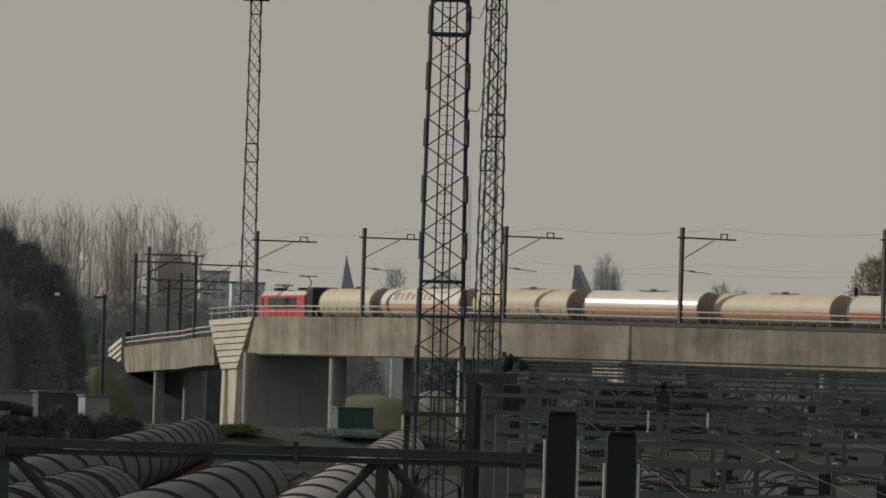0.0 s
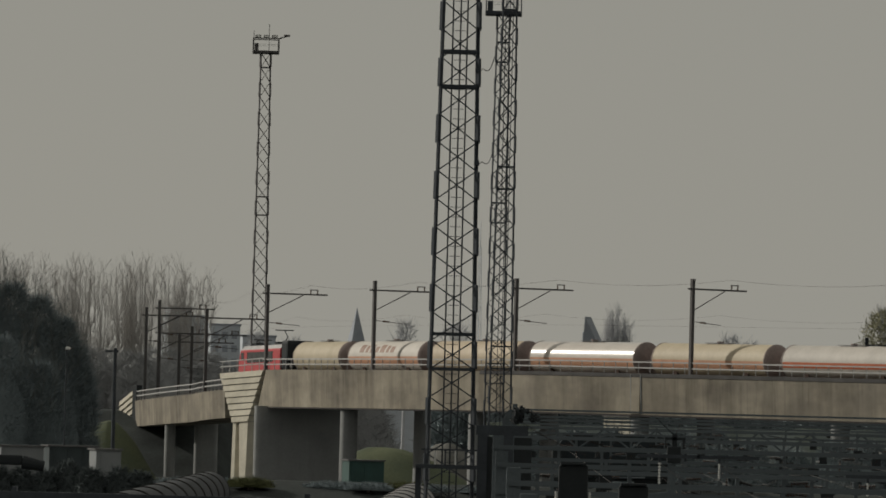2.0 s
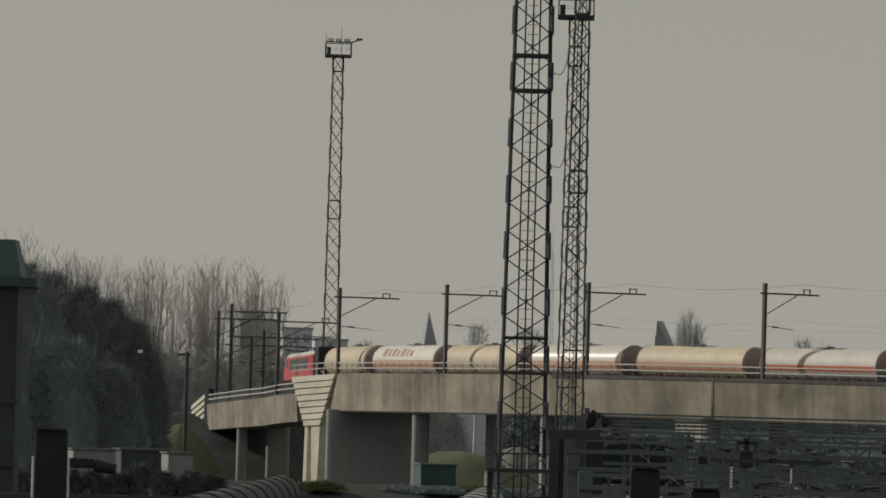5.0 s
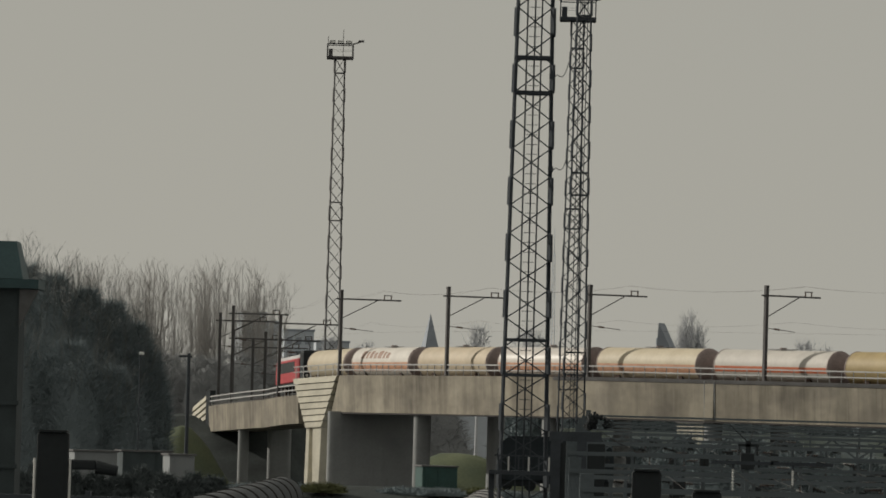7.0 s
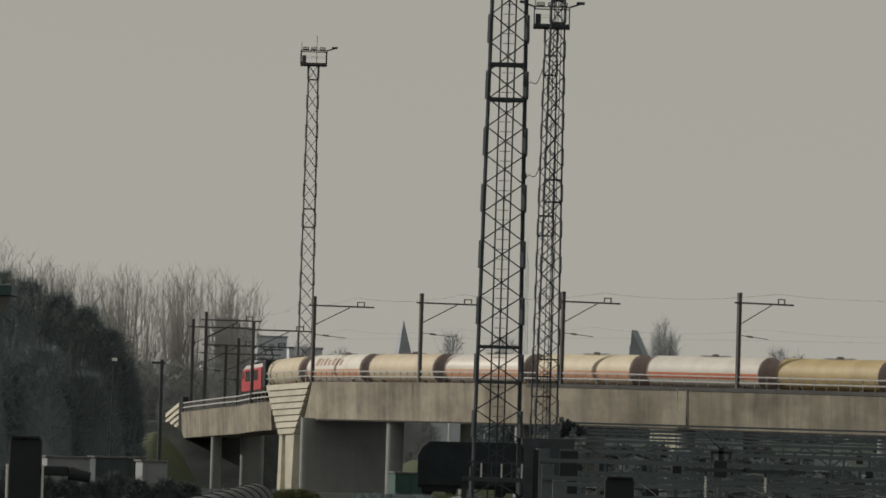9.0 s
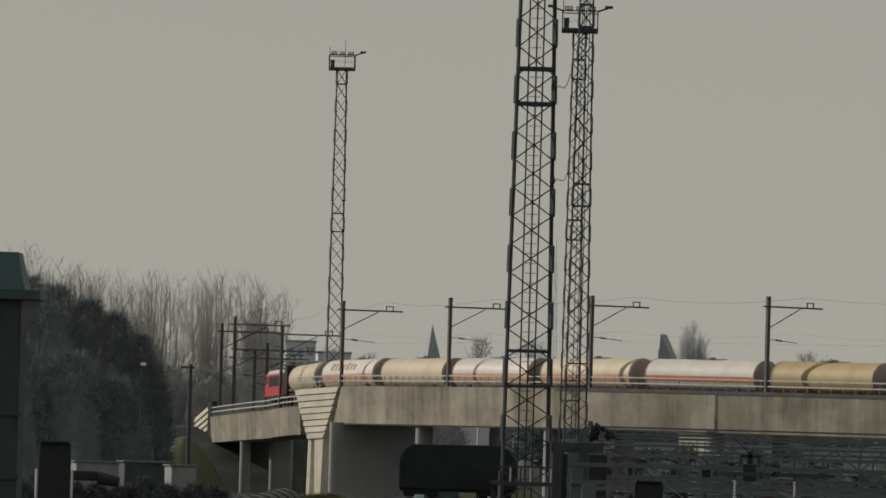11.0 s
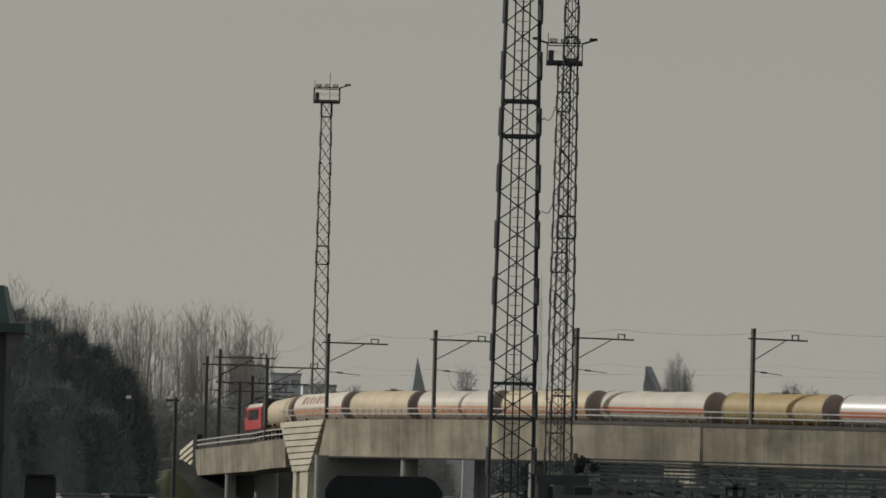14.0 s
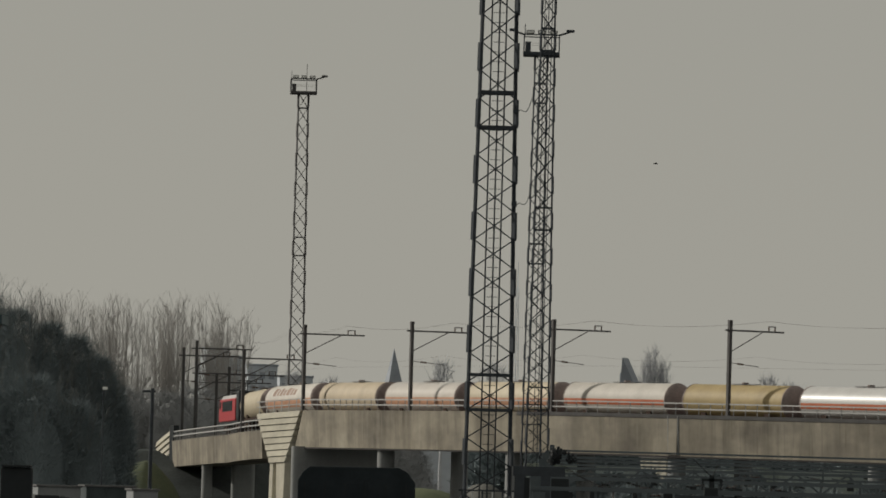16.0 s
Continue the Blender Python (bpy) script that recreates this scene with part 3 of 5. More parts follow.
def build_loco():
    """An electric locomotive along x; it runs towards -x."""
    t = thing("electric_locomotive", "red electric locomotive with grey roof and lowered pantographs", "locomotive")
    L = 7.3
    bm = bmesh.new()
    R = L - 1.9  # the red body ends here; a black rear section follows
    prof = [(-L, 1.1), (-L, 2.2), (-L + 0.55, 3.35), (R, 3.35), (R, 2.2), (R, 1.1)]
    a = [bm.verts.new((x, -1.48, z)) for x, z in prof]
    b = [bm.verts.new((x, 1.48, z)) for x, z in prof]
    for i in range(6):
        bm.faces.new((a[i], a[(i + 1) % 6], b[(i + 1) % 6], b[i]))
    bm.faces.new(a[::-1]), bm.faces.new(b)
    bmesh.ops.bevel(bm, geom=list(bm.edges), offset=0.09, segments=2, affect="EDGES", profile=0.5)
    body = part("body", bm, RED, t)
    bm = bmesh.new()
    prof = [(-1.42, 3.3), (-1.1, 3.72), (1.1, 3.72), (1.42, 3.3)]
    a = [bm.verts.new((-L + 0.65, y, z)) for y, z in prof]
    b = [bm.verts.new((R - 0.1, y, z)) for y, z in prof]
    for i in range(4):
        bm.faces.new((a[i], a[(i + 1) % 4], b[(i + 1) % 4], b[i]))
    bm.faces.new(a[::-1]), bm.faces.new(b)
    part("roof", bm, ROOF, t, "light grey roof")
    # black block added for the dark gap between locomotive and first wagon
    part("rear_section", box(R + 0.03, -1.42, 1.1, L, 1.42, 4.05, 0.3), BLACK, t, "black block with a rounded roof behind the red body")
    part("cab_window", box(-L + 0.83, -1.5, 2.35, -L + 1.67, -1.478, 3.1), GLASS, body, "dark cab side window")
    for sgn in (-1, 1):
        if sgn < 0:
            bm = bmesh.new()
            vs = [bm.verts.new(p) for p in ((-L - 0.012, -1.2, 2.25), (-L - 0.012, 1.2, 2.25), (-L + 0.44, 1.1, 3.2), (-L + 0.44, -1.1, 3.2))]
            f = bm.faces.new(vs)
            bmesh.ops.solidify(bm, geom=[f], thickness=0.03)
            part("windscreen", bm, GLASS, body)
        for y in (-1.0, 1.0):
            part("headlight", tube((sgn * (L - 0.02), y, 1.6), (sgn * (L + 0.03), y, 1.6), 0.13, n=14), LAMPGLASS, body)
            bf = part("buffer", tube((sgn * L, y * 0.87, 1.06), (sgn * (L + 0.45), y * 0.87, 1.06), 0.11), RUST, t)
            part("buffer_head", tube((sgn * (L + 0.45), y * 0.87, 1.06), (sgn * (L + 0.52), y * 0.87, 1.06), 0.26, n=14), RUST, bf)
    grille = part("side_window_band", box(-4.6, -1.5, 2.1, 3.2, -1.478, 3.1), GLASS, body, "dark grille and window band")
    for i in range(6):
        part("band_post", box(-4.6 + i * 1.5, -1.508, 2.1, -4.52 + i * 1.5, -1.498, 3.1), BLACK, grille)
    part("underframe", box(-L + 0.1, -1.35, 0.75, L - 0.1, 1.35, 1.1), BLACK, t)
    for sgn in (-1, 1):
        bogie(t, sgn * 4.3)
        x = -3.9 if sgn < 0 else 2.6
        p = part("pantograph", box(x - 0.8, -0.7, 3.75, x + 0.8, 0.7, 3.85), BLACK, t)
        up = 1.25 if sgn > 0 else 0.45
        part("pantograph_arm", tube((x - 0.7, 0, 3.85), (x + 0.6, 0, 3.85 + up * 0.5), 0.05), BLACK, p)
        part("pantograph_arm", tube((x + 0.6, 0, 3.85 + up * 0.5), (x - 0.5, 0, 3.85 + up), 0.05), BLACK, p)
        part("collector_head", tube((x - 0.5, -0.9, 3.87 + up), (x - 0.5, 0.9, 3.87 + up), 0.05), BLACK, p)
        part("roof_equipment", box(x - 1.9, -0.5, 3.7, x - 1.1, 0.5, 4.05, 0.05), BLACK, t)
    return t


# the train: each vehicle's place on the line at the start, the nose end first
TRAIN = [(build_loco(), 98.2, 82.6)]
for s1, s0, kw in (
        (82.6, 68.7, dict(label="cream tank wagon with shade-brown ends", paint=CREAM)),
        (68.7, 51.5, dict(label="off-white tank wagon with worn brown lettering bars", paint=WHITE, stripe=PEACH, letters=True)),
        (51.5, 34.5, dict(label="pale beige tank wagon with shade-brown ends", paint=BEIGE)),
        (34.5, 17.4, dict(label="white glossy gas tank wagon with an orange stripe", paint=GLOSSY, stripe=PEACH)),
        (17.4, 0.8, dict(label="cream gas tank wagon with an orange stripe", paint=CREAM, stripe=PEACH)),
        (0.8, -16.0, dict(label="white gas tank wagon with an orange stripe", paint=WHITE, stripe=ORANGE)),
        (-16.0, -31.0, dict(label="mustard-yellow tank wagon with shade-brown ends", paint=MUSTARD)),
        (-31.0, -47.6, dict(label="silver-white gas tank wagon with an orange stripe", paint=SILVER, stripe=ORANGE)),
        (-47.6, -64.2, dict(label="white gas tank wagon with an orange stripe", paint=WHITE, stripe=ORANGE))):
    TRAIN.append((build_tank_wagon(length=s1 - s0, **kw), s1, s0))

# ------------------------------------------------------------ yard wagons standing below
def yard_row(label, paint, bands, count, x0, y0, x1, y1):
    """A row of coupled wagons standing on a yard track, the nearest at (x0, y0)."""
    d = Vector((x1 - x0, y1 - y0, 0))
    turn = math.degrees(math.atan2(d.y, d.x))
    pitch = 15.4
    d.normalize()
    # near-black ends draw the dark gaps between wagons as hoops
    one = build_tank_wagon(label, pitch, paint, bands=bands, ends=GREYTANK if paint is YARDWHITE else DARKTRIM, group="tank wagons standing in the yard", plain=True)
    for i in range(count):
        p = Vector((x0, y0, 0)) + d * pitch * (i + 0.5)
        m = pose(p.x, p.y, 0.0, 0, 0, turn)
        if i == 0:
            one.matrix_world = m
        else:
            copy_thing(one, m)
    for off in (-0.75, 0.75):
        r = tagged(new("yard_rail", mesh_of(box(-20, off - 0.04, -0.14, 360, off + 0.04, 0.0), RUST)), "rusty rail of a yard track", "rail", kind="structure")
        r.matrix_world = pose(x0, y0, 0, 0, 0, turn)


yard_row("pale grey tank wagon standing in a long yard row", YARDWHITE, 0, 17, -3.9, 121, -2.1, 383)
yard_row("grey-brown hooped tank wagon standing in the yard", GREYTANK, 0, 8, -7.6, 122, -6.9, 245)
yard_row("ribbed grey tank wagon standing in the yard", GREYTANK, 4, 6, -11.3, 118, -10.7, 210)
yard_row("dull grey hooped tank wagon in the far yard row", GREYTANK, 0, 17, -13.4, 180, -16.3, 442)
yard_row("dark grey tank wagon under the catenary portals", DARKTANK, 0, 12, 4.6, 112, 9.5, 300)
yard_row("dark grey tank wagon beyond the signals", DARKTANK, 0, 11, 8.6, 128, 15.5, 300)


def build_bank():
    """The low bank in front of the piers, with a level top that carries a siding."""
    bm = bmesh.new()
    n = 60
    rows = []
    for i in range(n + 1):
        x = -60 + 130 * i / n
        w = 0.5 * noise.noise((x * 0.12, 3, 0))
        end = min(1.0, max(0.0, (x + 52) / 22))
        rows.append([bm.verts.new((x, y + w, z * end - 0.25)) for y, z in ((486, 0), (494, 2.6 + w * 0.5), (496.5, 3.2), (506, 3.2), (512, 3.0), (524, 0))])
    for a, b in zip(rows, rows[1:]):
        for i in range(5):
            bm.faces.new((a[i], b[i], b[i + 1], a[i + 1]))
    solid("earth_bank", bm, EARTH, "low earth bank with dark grass in front of the piers", "bank", True, kind="structure")


# bank grass, blued for the haze below the viaduct
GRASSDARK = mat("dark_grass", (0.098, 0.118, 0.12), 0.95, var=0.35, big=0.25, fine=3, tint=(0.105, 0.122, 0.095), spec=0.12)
build_bank()


def build_hopper():
    """A dark covered wagon with a chamfered roof, rolling on the siding."""
    t = thing("covered_wagon", "dark covered freight wagon with chamfered roof rolling along the siding", "freight wagon")
    L = 4.5
    bm = bmesh.new()
    prof = [(-L, 0.8), (-L, 3.1), (-L + 0.35, 3.75), (-L + 0.9, 4.2), (L - 1.3, 4.26), (L - 0.6, 3.9), (L, 3.1), (L, 0.8)]
    a = [bm.verts.new((x, -1.45, z)) for x, z in prof]
    b = [bm.verts.new((x, 1.45, z)) for x, z in prof]
    for i in range(8):
        bm.faces.new((a[i], a[(i + 1) % 8], b[(i + 1) % 8], b[i]))
    bm.faces.new(a[::-1]), bm.faces.new(b)
    bmesh.ops.bevel(bm, geom=list(bm.edges), offset=0.06, segments=2, affect="EDGES", profile=0.5)
    part("body", bm, HOPPER, t)
    for i in range(6):
        x = -L + 0.5 + i * 1.55
        part("side_rib", box(x, -1.52, 0.9, x + 0.1, -1.452, 3.0), BLACK, t)
    part("door", box(-0.9, -1.5, 0.95, 0.9, -1.453, 2.95), HOPPER, t)
    part("underframe", box(-L + 0.1, -1.2, 0.6, L - 0.1, 1.2, 0.8), BLACK, t)
    bogie(t, -2.8, BLACK), bogie(t, 2.8, BLACK)
    return t


HOPPER = mat("sooty_dark_paint", (0.036, 0.044, 0.05), 0.85, var=0.3, big=0.5, fine=4, spec=0.1)
hopper = build_hopper()


# ------------------------------------------------------------ trees
def branchy(rng, height, spread, count, base=0.25, up=0.9, thick=0.05):
    """A crown of bare branches that leave the trunk upwards and fan out, each with twigs."""
    bm = bmesh.new()
    for i in range(count):
        h = height * (base + (0.93 - base) * rng.random())
        a = rng.random() * 6.283
        ln = height * rng.uniform(0.12, 0.3) * min(1.0, 1.35 - h / height)
        p = Vector((0, 0, h))
        lean = spread * rng.uniform(0.4, 1.2)
        d = Vector((math.cos(a) * lean, math.sin(a) * lean, up)).normalized()
        e = p + d * ln * 1.4
        e.z = min(e.z, height * rng.uniform(0.95, 1.0))
        add_tube(bm, p, e, thick, thick * 0.35, 3, False)
        for k in range(8):
            q = p.lerp(e, rng.uniform(0.3, 1.0))
            a2 = rng.random() * 6.283
            d2 = (d + Vector((math.cos(a2), math.sin(a2), rng.uniform(0.3, 1.2))) * 0.45).normalized()
            add_tube(bm, q, q + d2 * ln * rng.uniform(0.25, 0.6), thick * 0.5, thick * 0.2, 3, False)
    return bm


def build_tree(name, label, rng, height, spread, count, bark, crown, category="tree", group="", base=0.25, up=0.9, thick=0.05):
    t = thing(name, label, category, group=group)
    part("trunk", tube((0, 0, -0.3), (0, 0, height * 0.95), height * 0.012 + 0.1, 0.04, 7), bark, t)
    part("crown", branchy(rng, height, spread, count, base, up, thick), crown, t)
    return t


def fan_crown(rng, height, half, limbs, low, thick):
    """A bare crown of steep limbs that fan out of the trunk and end on a rounded outline, each forked into fine twigs."""
    bm = bmesh.new()
    for i in range(limbs):
        a = rng.random() * 6.283
        u = rng.random() ** 0.6
        reach = half * u
        p = Vector((0, 0, height * rng.uniform(low, 0.62)))
        tip = Vector((math.cos(a) * reach, math.sin(a) * reach, height * (0.68 + 0.32 * math.sqrt(max(0.0, 1 - (0.95 * u) ** 2.2)) * rng.uniform(0.86, 1.0))))
        bend = p.lerp(tip, 0.45) + Vector((math.cos(a), math.sin(a), -0.6)) * reach * 0.22
        add_tube(bm, p, bend, thick, thick * 0.75, 3, False)
        add_tube(bm, bend, tip, thick * 0.75, thick * 0.3, 3, False)
        for k in range(11):
            f = rng.uniform(0.15, 1.0)
            q = p.lerp(bend, f * 2) if f < 0.5 else bend.lerp(tip, f * 2 - 1)
            a2 = rng.random() * 6.283
            d = ((tip - p).normalized() + Vector((math.cos(a2), math.sin(a2), rng.uniform(0.0, 0.6))) * 0.5).normalized()
            e = q + d * height * rng.uniform(0.03, 0.065)
            add_tube(bm, q, e, thick * 0.4, thick * 0.22, 3, False)
            for m in range(2):
                a3 = rng.random() * 6.283
                d3 = (d + Vector((math.cos(a3), math.sin(a3), 0.3)) * 0.55).normalized()
                w = q.lerp(e, rng.uniform(0.3, 1.0))
                add_tube(bm, w, w + d3 * height * rng.uniform(0.02, 0.05), thick * 0.26, thick * 0.16, 3, False)
    return bm


def build_poplar(name, label, rng, height, half, limbs, low, thick, bark, crown, group):
    t = thing(name, label, "tree", group=group)
    part("trunk", tube((0, 0, -0.3), (0, 0, height * 0.8), height * 0.008 + 0.05, 0.05, 7), bark, t)
    part("crown", fan_crown(rng, height, half, limbs, low, thick), crown, t)
    return t


rng = random.Random(5)
kinds = [build_poplar("poplar", "tall bare poplar in early spring", rng, 27.2, h, 38, 0.3, 0.042, TWIG, TWIG, "row of bare poplars") for h in (3.4, 2.8, 3.8, 3.1, 3.5)]
spots = [(-76 + i * 1.85 + rng.uniform(-0.5, 0.5), 745 + rng.uniform(0, 22)) for i in range(26)]
for i, (x, y) in enumerate(spots):
    lift = -2.2 if i > 23 else (rng.uniform(-2.4, -1.5) if i < 10 else rng.uniform(-1.7, -0.5))
    m = pose(x, y, lift, 0, 0, rng.uniform(0, 360))
    if i < 5:
        kinds[i].matrix_world = m
    else:
        copy_thing(kinds[i % 5], m)


def bush_radius(a, hh, seed):
    return math.sqrt(max(0.05, 1 - hh ** 2.6)) * (0.86 + 0.26 * noise.noise((math.cos(a) * 1.6 + seed, math.sin(a) * 1.6, hh * 3)))


def scrub(rng, count, size, length, thick, seed=0.0, shell=0.0):
    """Twiggy scrub: many short shoots in an uneven mound; with shell, only in its outer part."""
    bm = bmesh.new()
    for i in range(count):
        a, hh = rng.random() * 6.283, rng.random() ** 0.8
        rr = math.sqrt(rng.uniform(shell * shell, 1.0)) if shell else math.sqrt(rng.random())
        k = bush_radius(a, hh, seed)
        p = Vector((math.cos(a) * rr * size[0] * k, math.sin(a) * rr * size[1] * k, hh * size[2]))
        d = Vector((math.cos(a) * 0.3, math.sin(a) * 0.3, rng.uniform(0.0, 1))) + Vector((rng.uniform(-1, 1), rng.uniform(-1, 1), rng.uniform(-0.4, 0.5))) * 0.8
        d.normalize()
        s = d.cross(Vector((rng.uniform(-1, 1), rng.uniform(-1, 1), 0.3))).normalized() * thick
        e = p + d * length * rng.uniform(0.5, 1.4)
        bm.faces.new([bm.verts.new(q) for q in (p - s, p + s, e)])
    return bm


def bush_heart(size, seed):
    bm = bmesh.new()
    n, k = 36, 16
    rings = []
    for j in range(k):
        hh = j / k
        rings.append([bm.verts.new((math.cos(6.2832 * i / n) * size[0] * 0.9 * bush_radius(6.2832 * i / n, hh, seed),
                                    math.sin(6.2832 * i / n) * size[1] * 0.9 * bush_radius(6.2832 * i / n, hh, seed), hh * size[2] * 0.97)) for i in range(n)])
    top = bm.verts.new((0, 0, size[2] * 0.97))
    for lo, hi in zip(rings, rings[1:]):
        for i in range(n):
            bm.faces.new((lo[i], lo[(i + 1) % n], hi[(i + 1) % n], hi[i]))
    for i in range(n):
        bm.faces.new((rings[-1][i], rings[-1][(i + 1) % n], top))
    return bm


def build_scrub(name, label, x, y, size, count, length, thick, material, category="bush", group=""):
    t = thing(name, label, category, pose(x, y, 0), group)
    seed = x * 0.37 + y
    part("stem", tube((0, 0, -0.2), (0, 0, size[2] * 0.7), 0.3, 0.08, 7), BARK, t)
    part("inner_crown", bush_heart(size, seed), material, t, smooth=True)
    part("crown", scrub(rng, count, size, length, thick, seed, 0.82), material, t)
    return t


def build_scrub_tree(label, x, y, size, limbs):
    """A dense bare tree: trunk, dark inner crown, and steep shoots that fray its outline."""
    t = thing("scrub_tree", label, "tree", pose(x, y, 0), "dense scrub by the yard")
    seed = x * 0.37 + y
    part("trunk", tube((0, 0, -0.2), (0, 0, size[2] * 0.8), 0.3, 0.08, 7), BARK, t)
    part("inner_crown", bush_heart((size[0] * 0.8, size[1] * 0.8, size[2] * 0.86), seed), BUSH, t, smooth=True)
    part("crown", scrub(rng, 9000, (size[0], size[1], size[2] * 0.92), 0.8, 0.026, seed, 0.78), BUSH, t)
    part("outer_crown", fan_crown(rng, size[2] * 1.02, size[0] * 0.95, limbs, 0.45, 0.024), BUSHTIP, t)
    return t


for x, y, sx, h in ((-44, 484, 4.6, 20.6), (-40.5, 482, 4.2, 20.8), (-37.2, 480, 3.8, 20.3), (-34.8, 478, 3.2, 19.4), (-32.5, 479, 3.0, 18.4), (-30.5, 480, 2.7, 17.4), (-28.9, 481, 2.4, 15.8), (-27.8, 482, 2.0, 13.4),
                    (-42, 470, 4.5, 15.2), (-37.5, 469, 4.5, 15.0), (-33, 470, 4.2, 14.0), (-29.8, 471, 2.9, 12.0)):
    build_scrub_tree("dense dark leafless scrub tree", x, y, (sx, sx * 0.8, h), 34)
for x, y, sx, h in ((-62, 735, 9, 15), (-52, 730, 9, 15.5), (-44, 735, 8, 15.5), (-38, 738, 7, 15), (-33, 740, 7, 15.5), (-28, 742, 6, 15), (-23.5, 745, 5, 14.2), (-18, 752, 6, 13), (-11, 760, 6, 12),
                    (-35, 716, 5, 14.5), (-40.5, 718, 6, 15), (-47, 716, 7, 15)):
    build_scrub("hedge_tree", "bare hedge tree behind the viaduct, haze-grey in colour", x, y, (sx, sx * 0.6, h), 4500, 1.1, 0.04, HEDGETWIG, "tree", "hedge behind the viaduct")
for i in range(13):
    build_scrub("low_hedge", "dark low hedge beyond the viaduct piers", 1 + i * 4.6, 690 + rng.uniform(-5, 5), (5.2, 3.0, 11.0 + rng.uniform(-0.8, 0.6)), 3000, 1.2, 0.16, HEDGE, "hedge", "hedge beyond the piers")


# hedge added to hide the lower part of the pale building
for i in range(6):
    build_scrub("low_hedge", "low hedge added as a dark fill below the viaduct", 9 + i * 3.4, 640 + rng.uniform(-2, 2), (2.6, 1.5, 7.4 + rng.uniform(-0.5, 0.3)), 2500, 0.8, 0.1, HEDGE, "hedge", "hedge below the viaduct")
# hedge added as a stand-in for the unidentified dark mass there
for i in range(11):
    build_scrub("low_hedge", "low hedge added as a dark fill before the viaduct piers", 11.5 + i * 3.1 + rng.uniform(-0.5, 0.5), 517 + rng.uniform(-1, 1), (2.5, 1.4, 6.6 + rng.uniform(-0.7, 0.4)), 2500, 0.7, 0.05, HEDGE, "hedge", "hedge before the piers")
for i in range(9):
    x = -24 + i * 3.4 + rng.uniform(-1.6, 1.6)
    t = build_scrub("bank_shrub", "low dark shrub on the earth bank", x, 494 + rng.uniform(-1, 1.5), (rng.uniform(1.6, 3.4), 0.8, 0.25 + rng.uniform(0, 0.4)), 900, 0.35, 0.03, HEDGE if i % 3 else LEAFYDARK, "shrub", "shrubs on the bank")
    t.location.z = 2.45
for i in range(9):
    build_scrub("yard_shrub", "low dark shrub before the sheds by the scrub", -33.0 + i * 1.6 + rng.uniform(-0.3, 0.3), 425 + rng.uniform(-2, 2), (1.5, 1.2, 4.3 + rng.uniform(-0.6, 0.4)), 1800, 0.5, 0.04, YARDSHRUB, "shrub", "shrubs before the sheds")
bm = bmesh.new()
rows = [[bm.verts.new((x, y, z)) for y, z in ((668, -0.2), (682, 8.2 + 0.6 * noise.noise((x * 0.2, 0, 1))), (700, 8.4), (716, -0.2))] for x in [2 + 3.2 * i for i in range(24)]]
for a, b in zip(rows, rows[1:]):
    for i in range(3):
        bm.faces.new((a[i], b[i], b[i + 1], a[i + 1]))
bm.faces.new(rows[0]), bm.faces.new(rows[-1][::-1])
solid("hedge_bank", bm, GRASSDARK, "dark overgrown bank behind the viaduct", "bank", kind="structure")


# ------------------------------------------------------------ distance
def build_church(x, y, h):
    t = thing("church", "distant church with a pointed slate spire", "church", pose(x, y, 0, 0, 0, 20))
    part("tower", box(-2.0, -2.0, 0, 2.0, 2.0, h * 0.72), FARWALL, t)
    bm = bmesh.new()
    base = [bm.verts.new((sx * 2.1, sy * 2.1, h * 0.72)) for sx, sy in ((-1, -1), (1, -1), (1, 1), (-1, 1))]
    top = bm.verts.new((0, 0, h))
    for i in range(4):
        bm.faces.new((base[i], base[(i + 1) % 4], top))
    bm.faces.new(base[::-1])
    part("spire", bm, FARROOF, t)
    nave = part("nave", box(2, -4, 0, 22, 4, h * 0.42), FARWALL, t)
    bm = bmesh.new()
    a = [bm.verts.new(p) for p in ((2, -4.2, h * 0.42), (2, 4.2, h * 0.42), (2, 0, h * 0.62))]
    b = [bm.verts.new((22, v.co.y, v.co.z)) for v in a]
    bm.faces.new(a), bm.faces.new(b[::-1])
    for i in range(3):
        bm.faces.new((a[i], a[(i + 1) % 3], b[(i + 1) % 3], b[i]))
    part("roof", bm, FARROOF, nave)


build_church(-23.7, 1600, 37.2)


def build_gable_house(name, label, x, y, w, d, eave, ridge, wall, roof, turn=0, rows=0):
    t = thing(name, label, "house", pose(x, y, 0, 0, 0, turn))
    body = part("wall", box(-w / 2, -d / 2, -0.2, w / 2, d / 2, eave), wall, t)
    bm = bmesh.new()
    a = [bm.verts.new(p) for p in ((-w / 2 - 0.4, -d / 2 - 0.4, eave), (w / 2 + 0.15, -d / 2 - 0.4, eave), (w / 2 - 0.25, -d / 2 + 0.4, ridge - 0.3), (-w / 2 + 0.25, -d / 2 + 0.4, ridge - 0.3))]
    b = [bm.verts.new((v.co.x, -v.co.y, v.co.z)) for v in a]
    bm.faces.new(a), bm.faces.new(b[::-1])
    for i in range(4):
        bm.faces.new((a[i], a[(i + 1) % 4], b[(i + 1) % 4], b[i]))
    part("roof", bm, roof, t)
    return t, body


# tall dark house at the edge of the yard
house, hbody = build_gable_house("apartment_house", "dark brick house with a slate mansard roof and pale-framed windows", -27.2, 310, 6.2, 3.4, 13.9, 16.0, BRICKDARK, SLATE)
part("eave", box(-3.7, -2.2, 13.45, 4.0, 2.2, 13.88), SLATE, house)
bm = bmesh.new()
vs = [bm.verts.new(p) for p in ((3.1, -1.9, 11.6), (4.0, -1.9, 13.4), (3.1, -1.9, 13.4))]
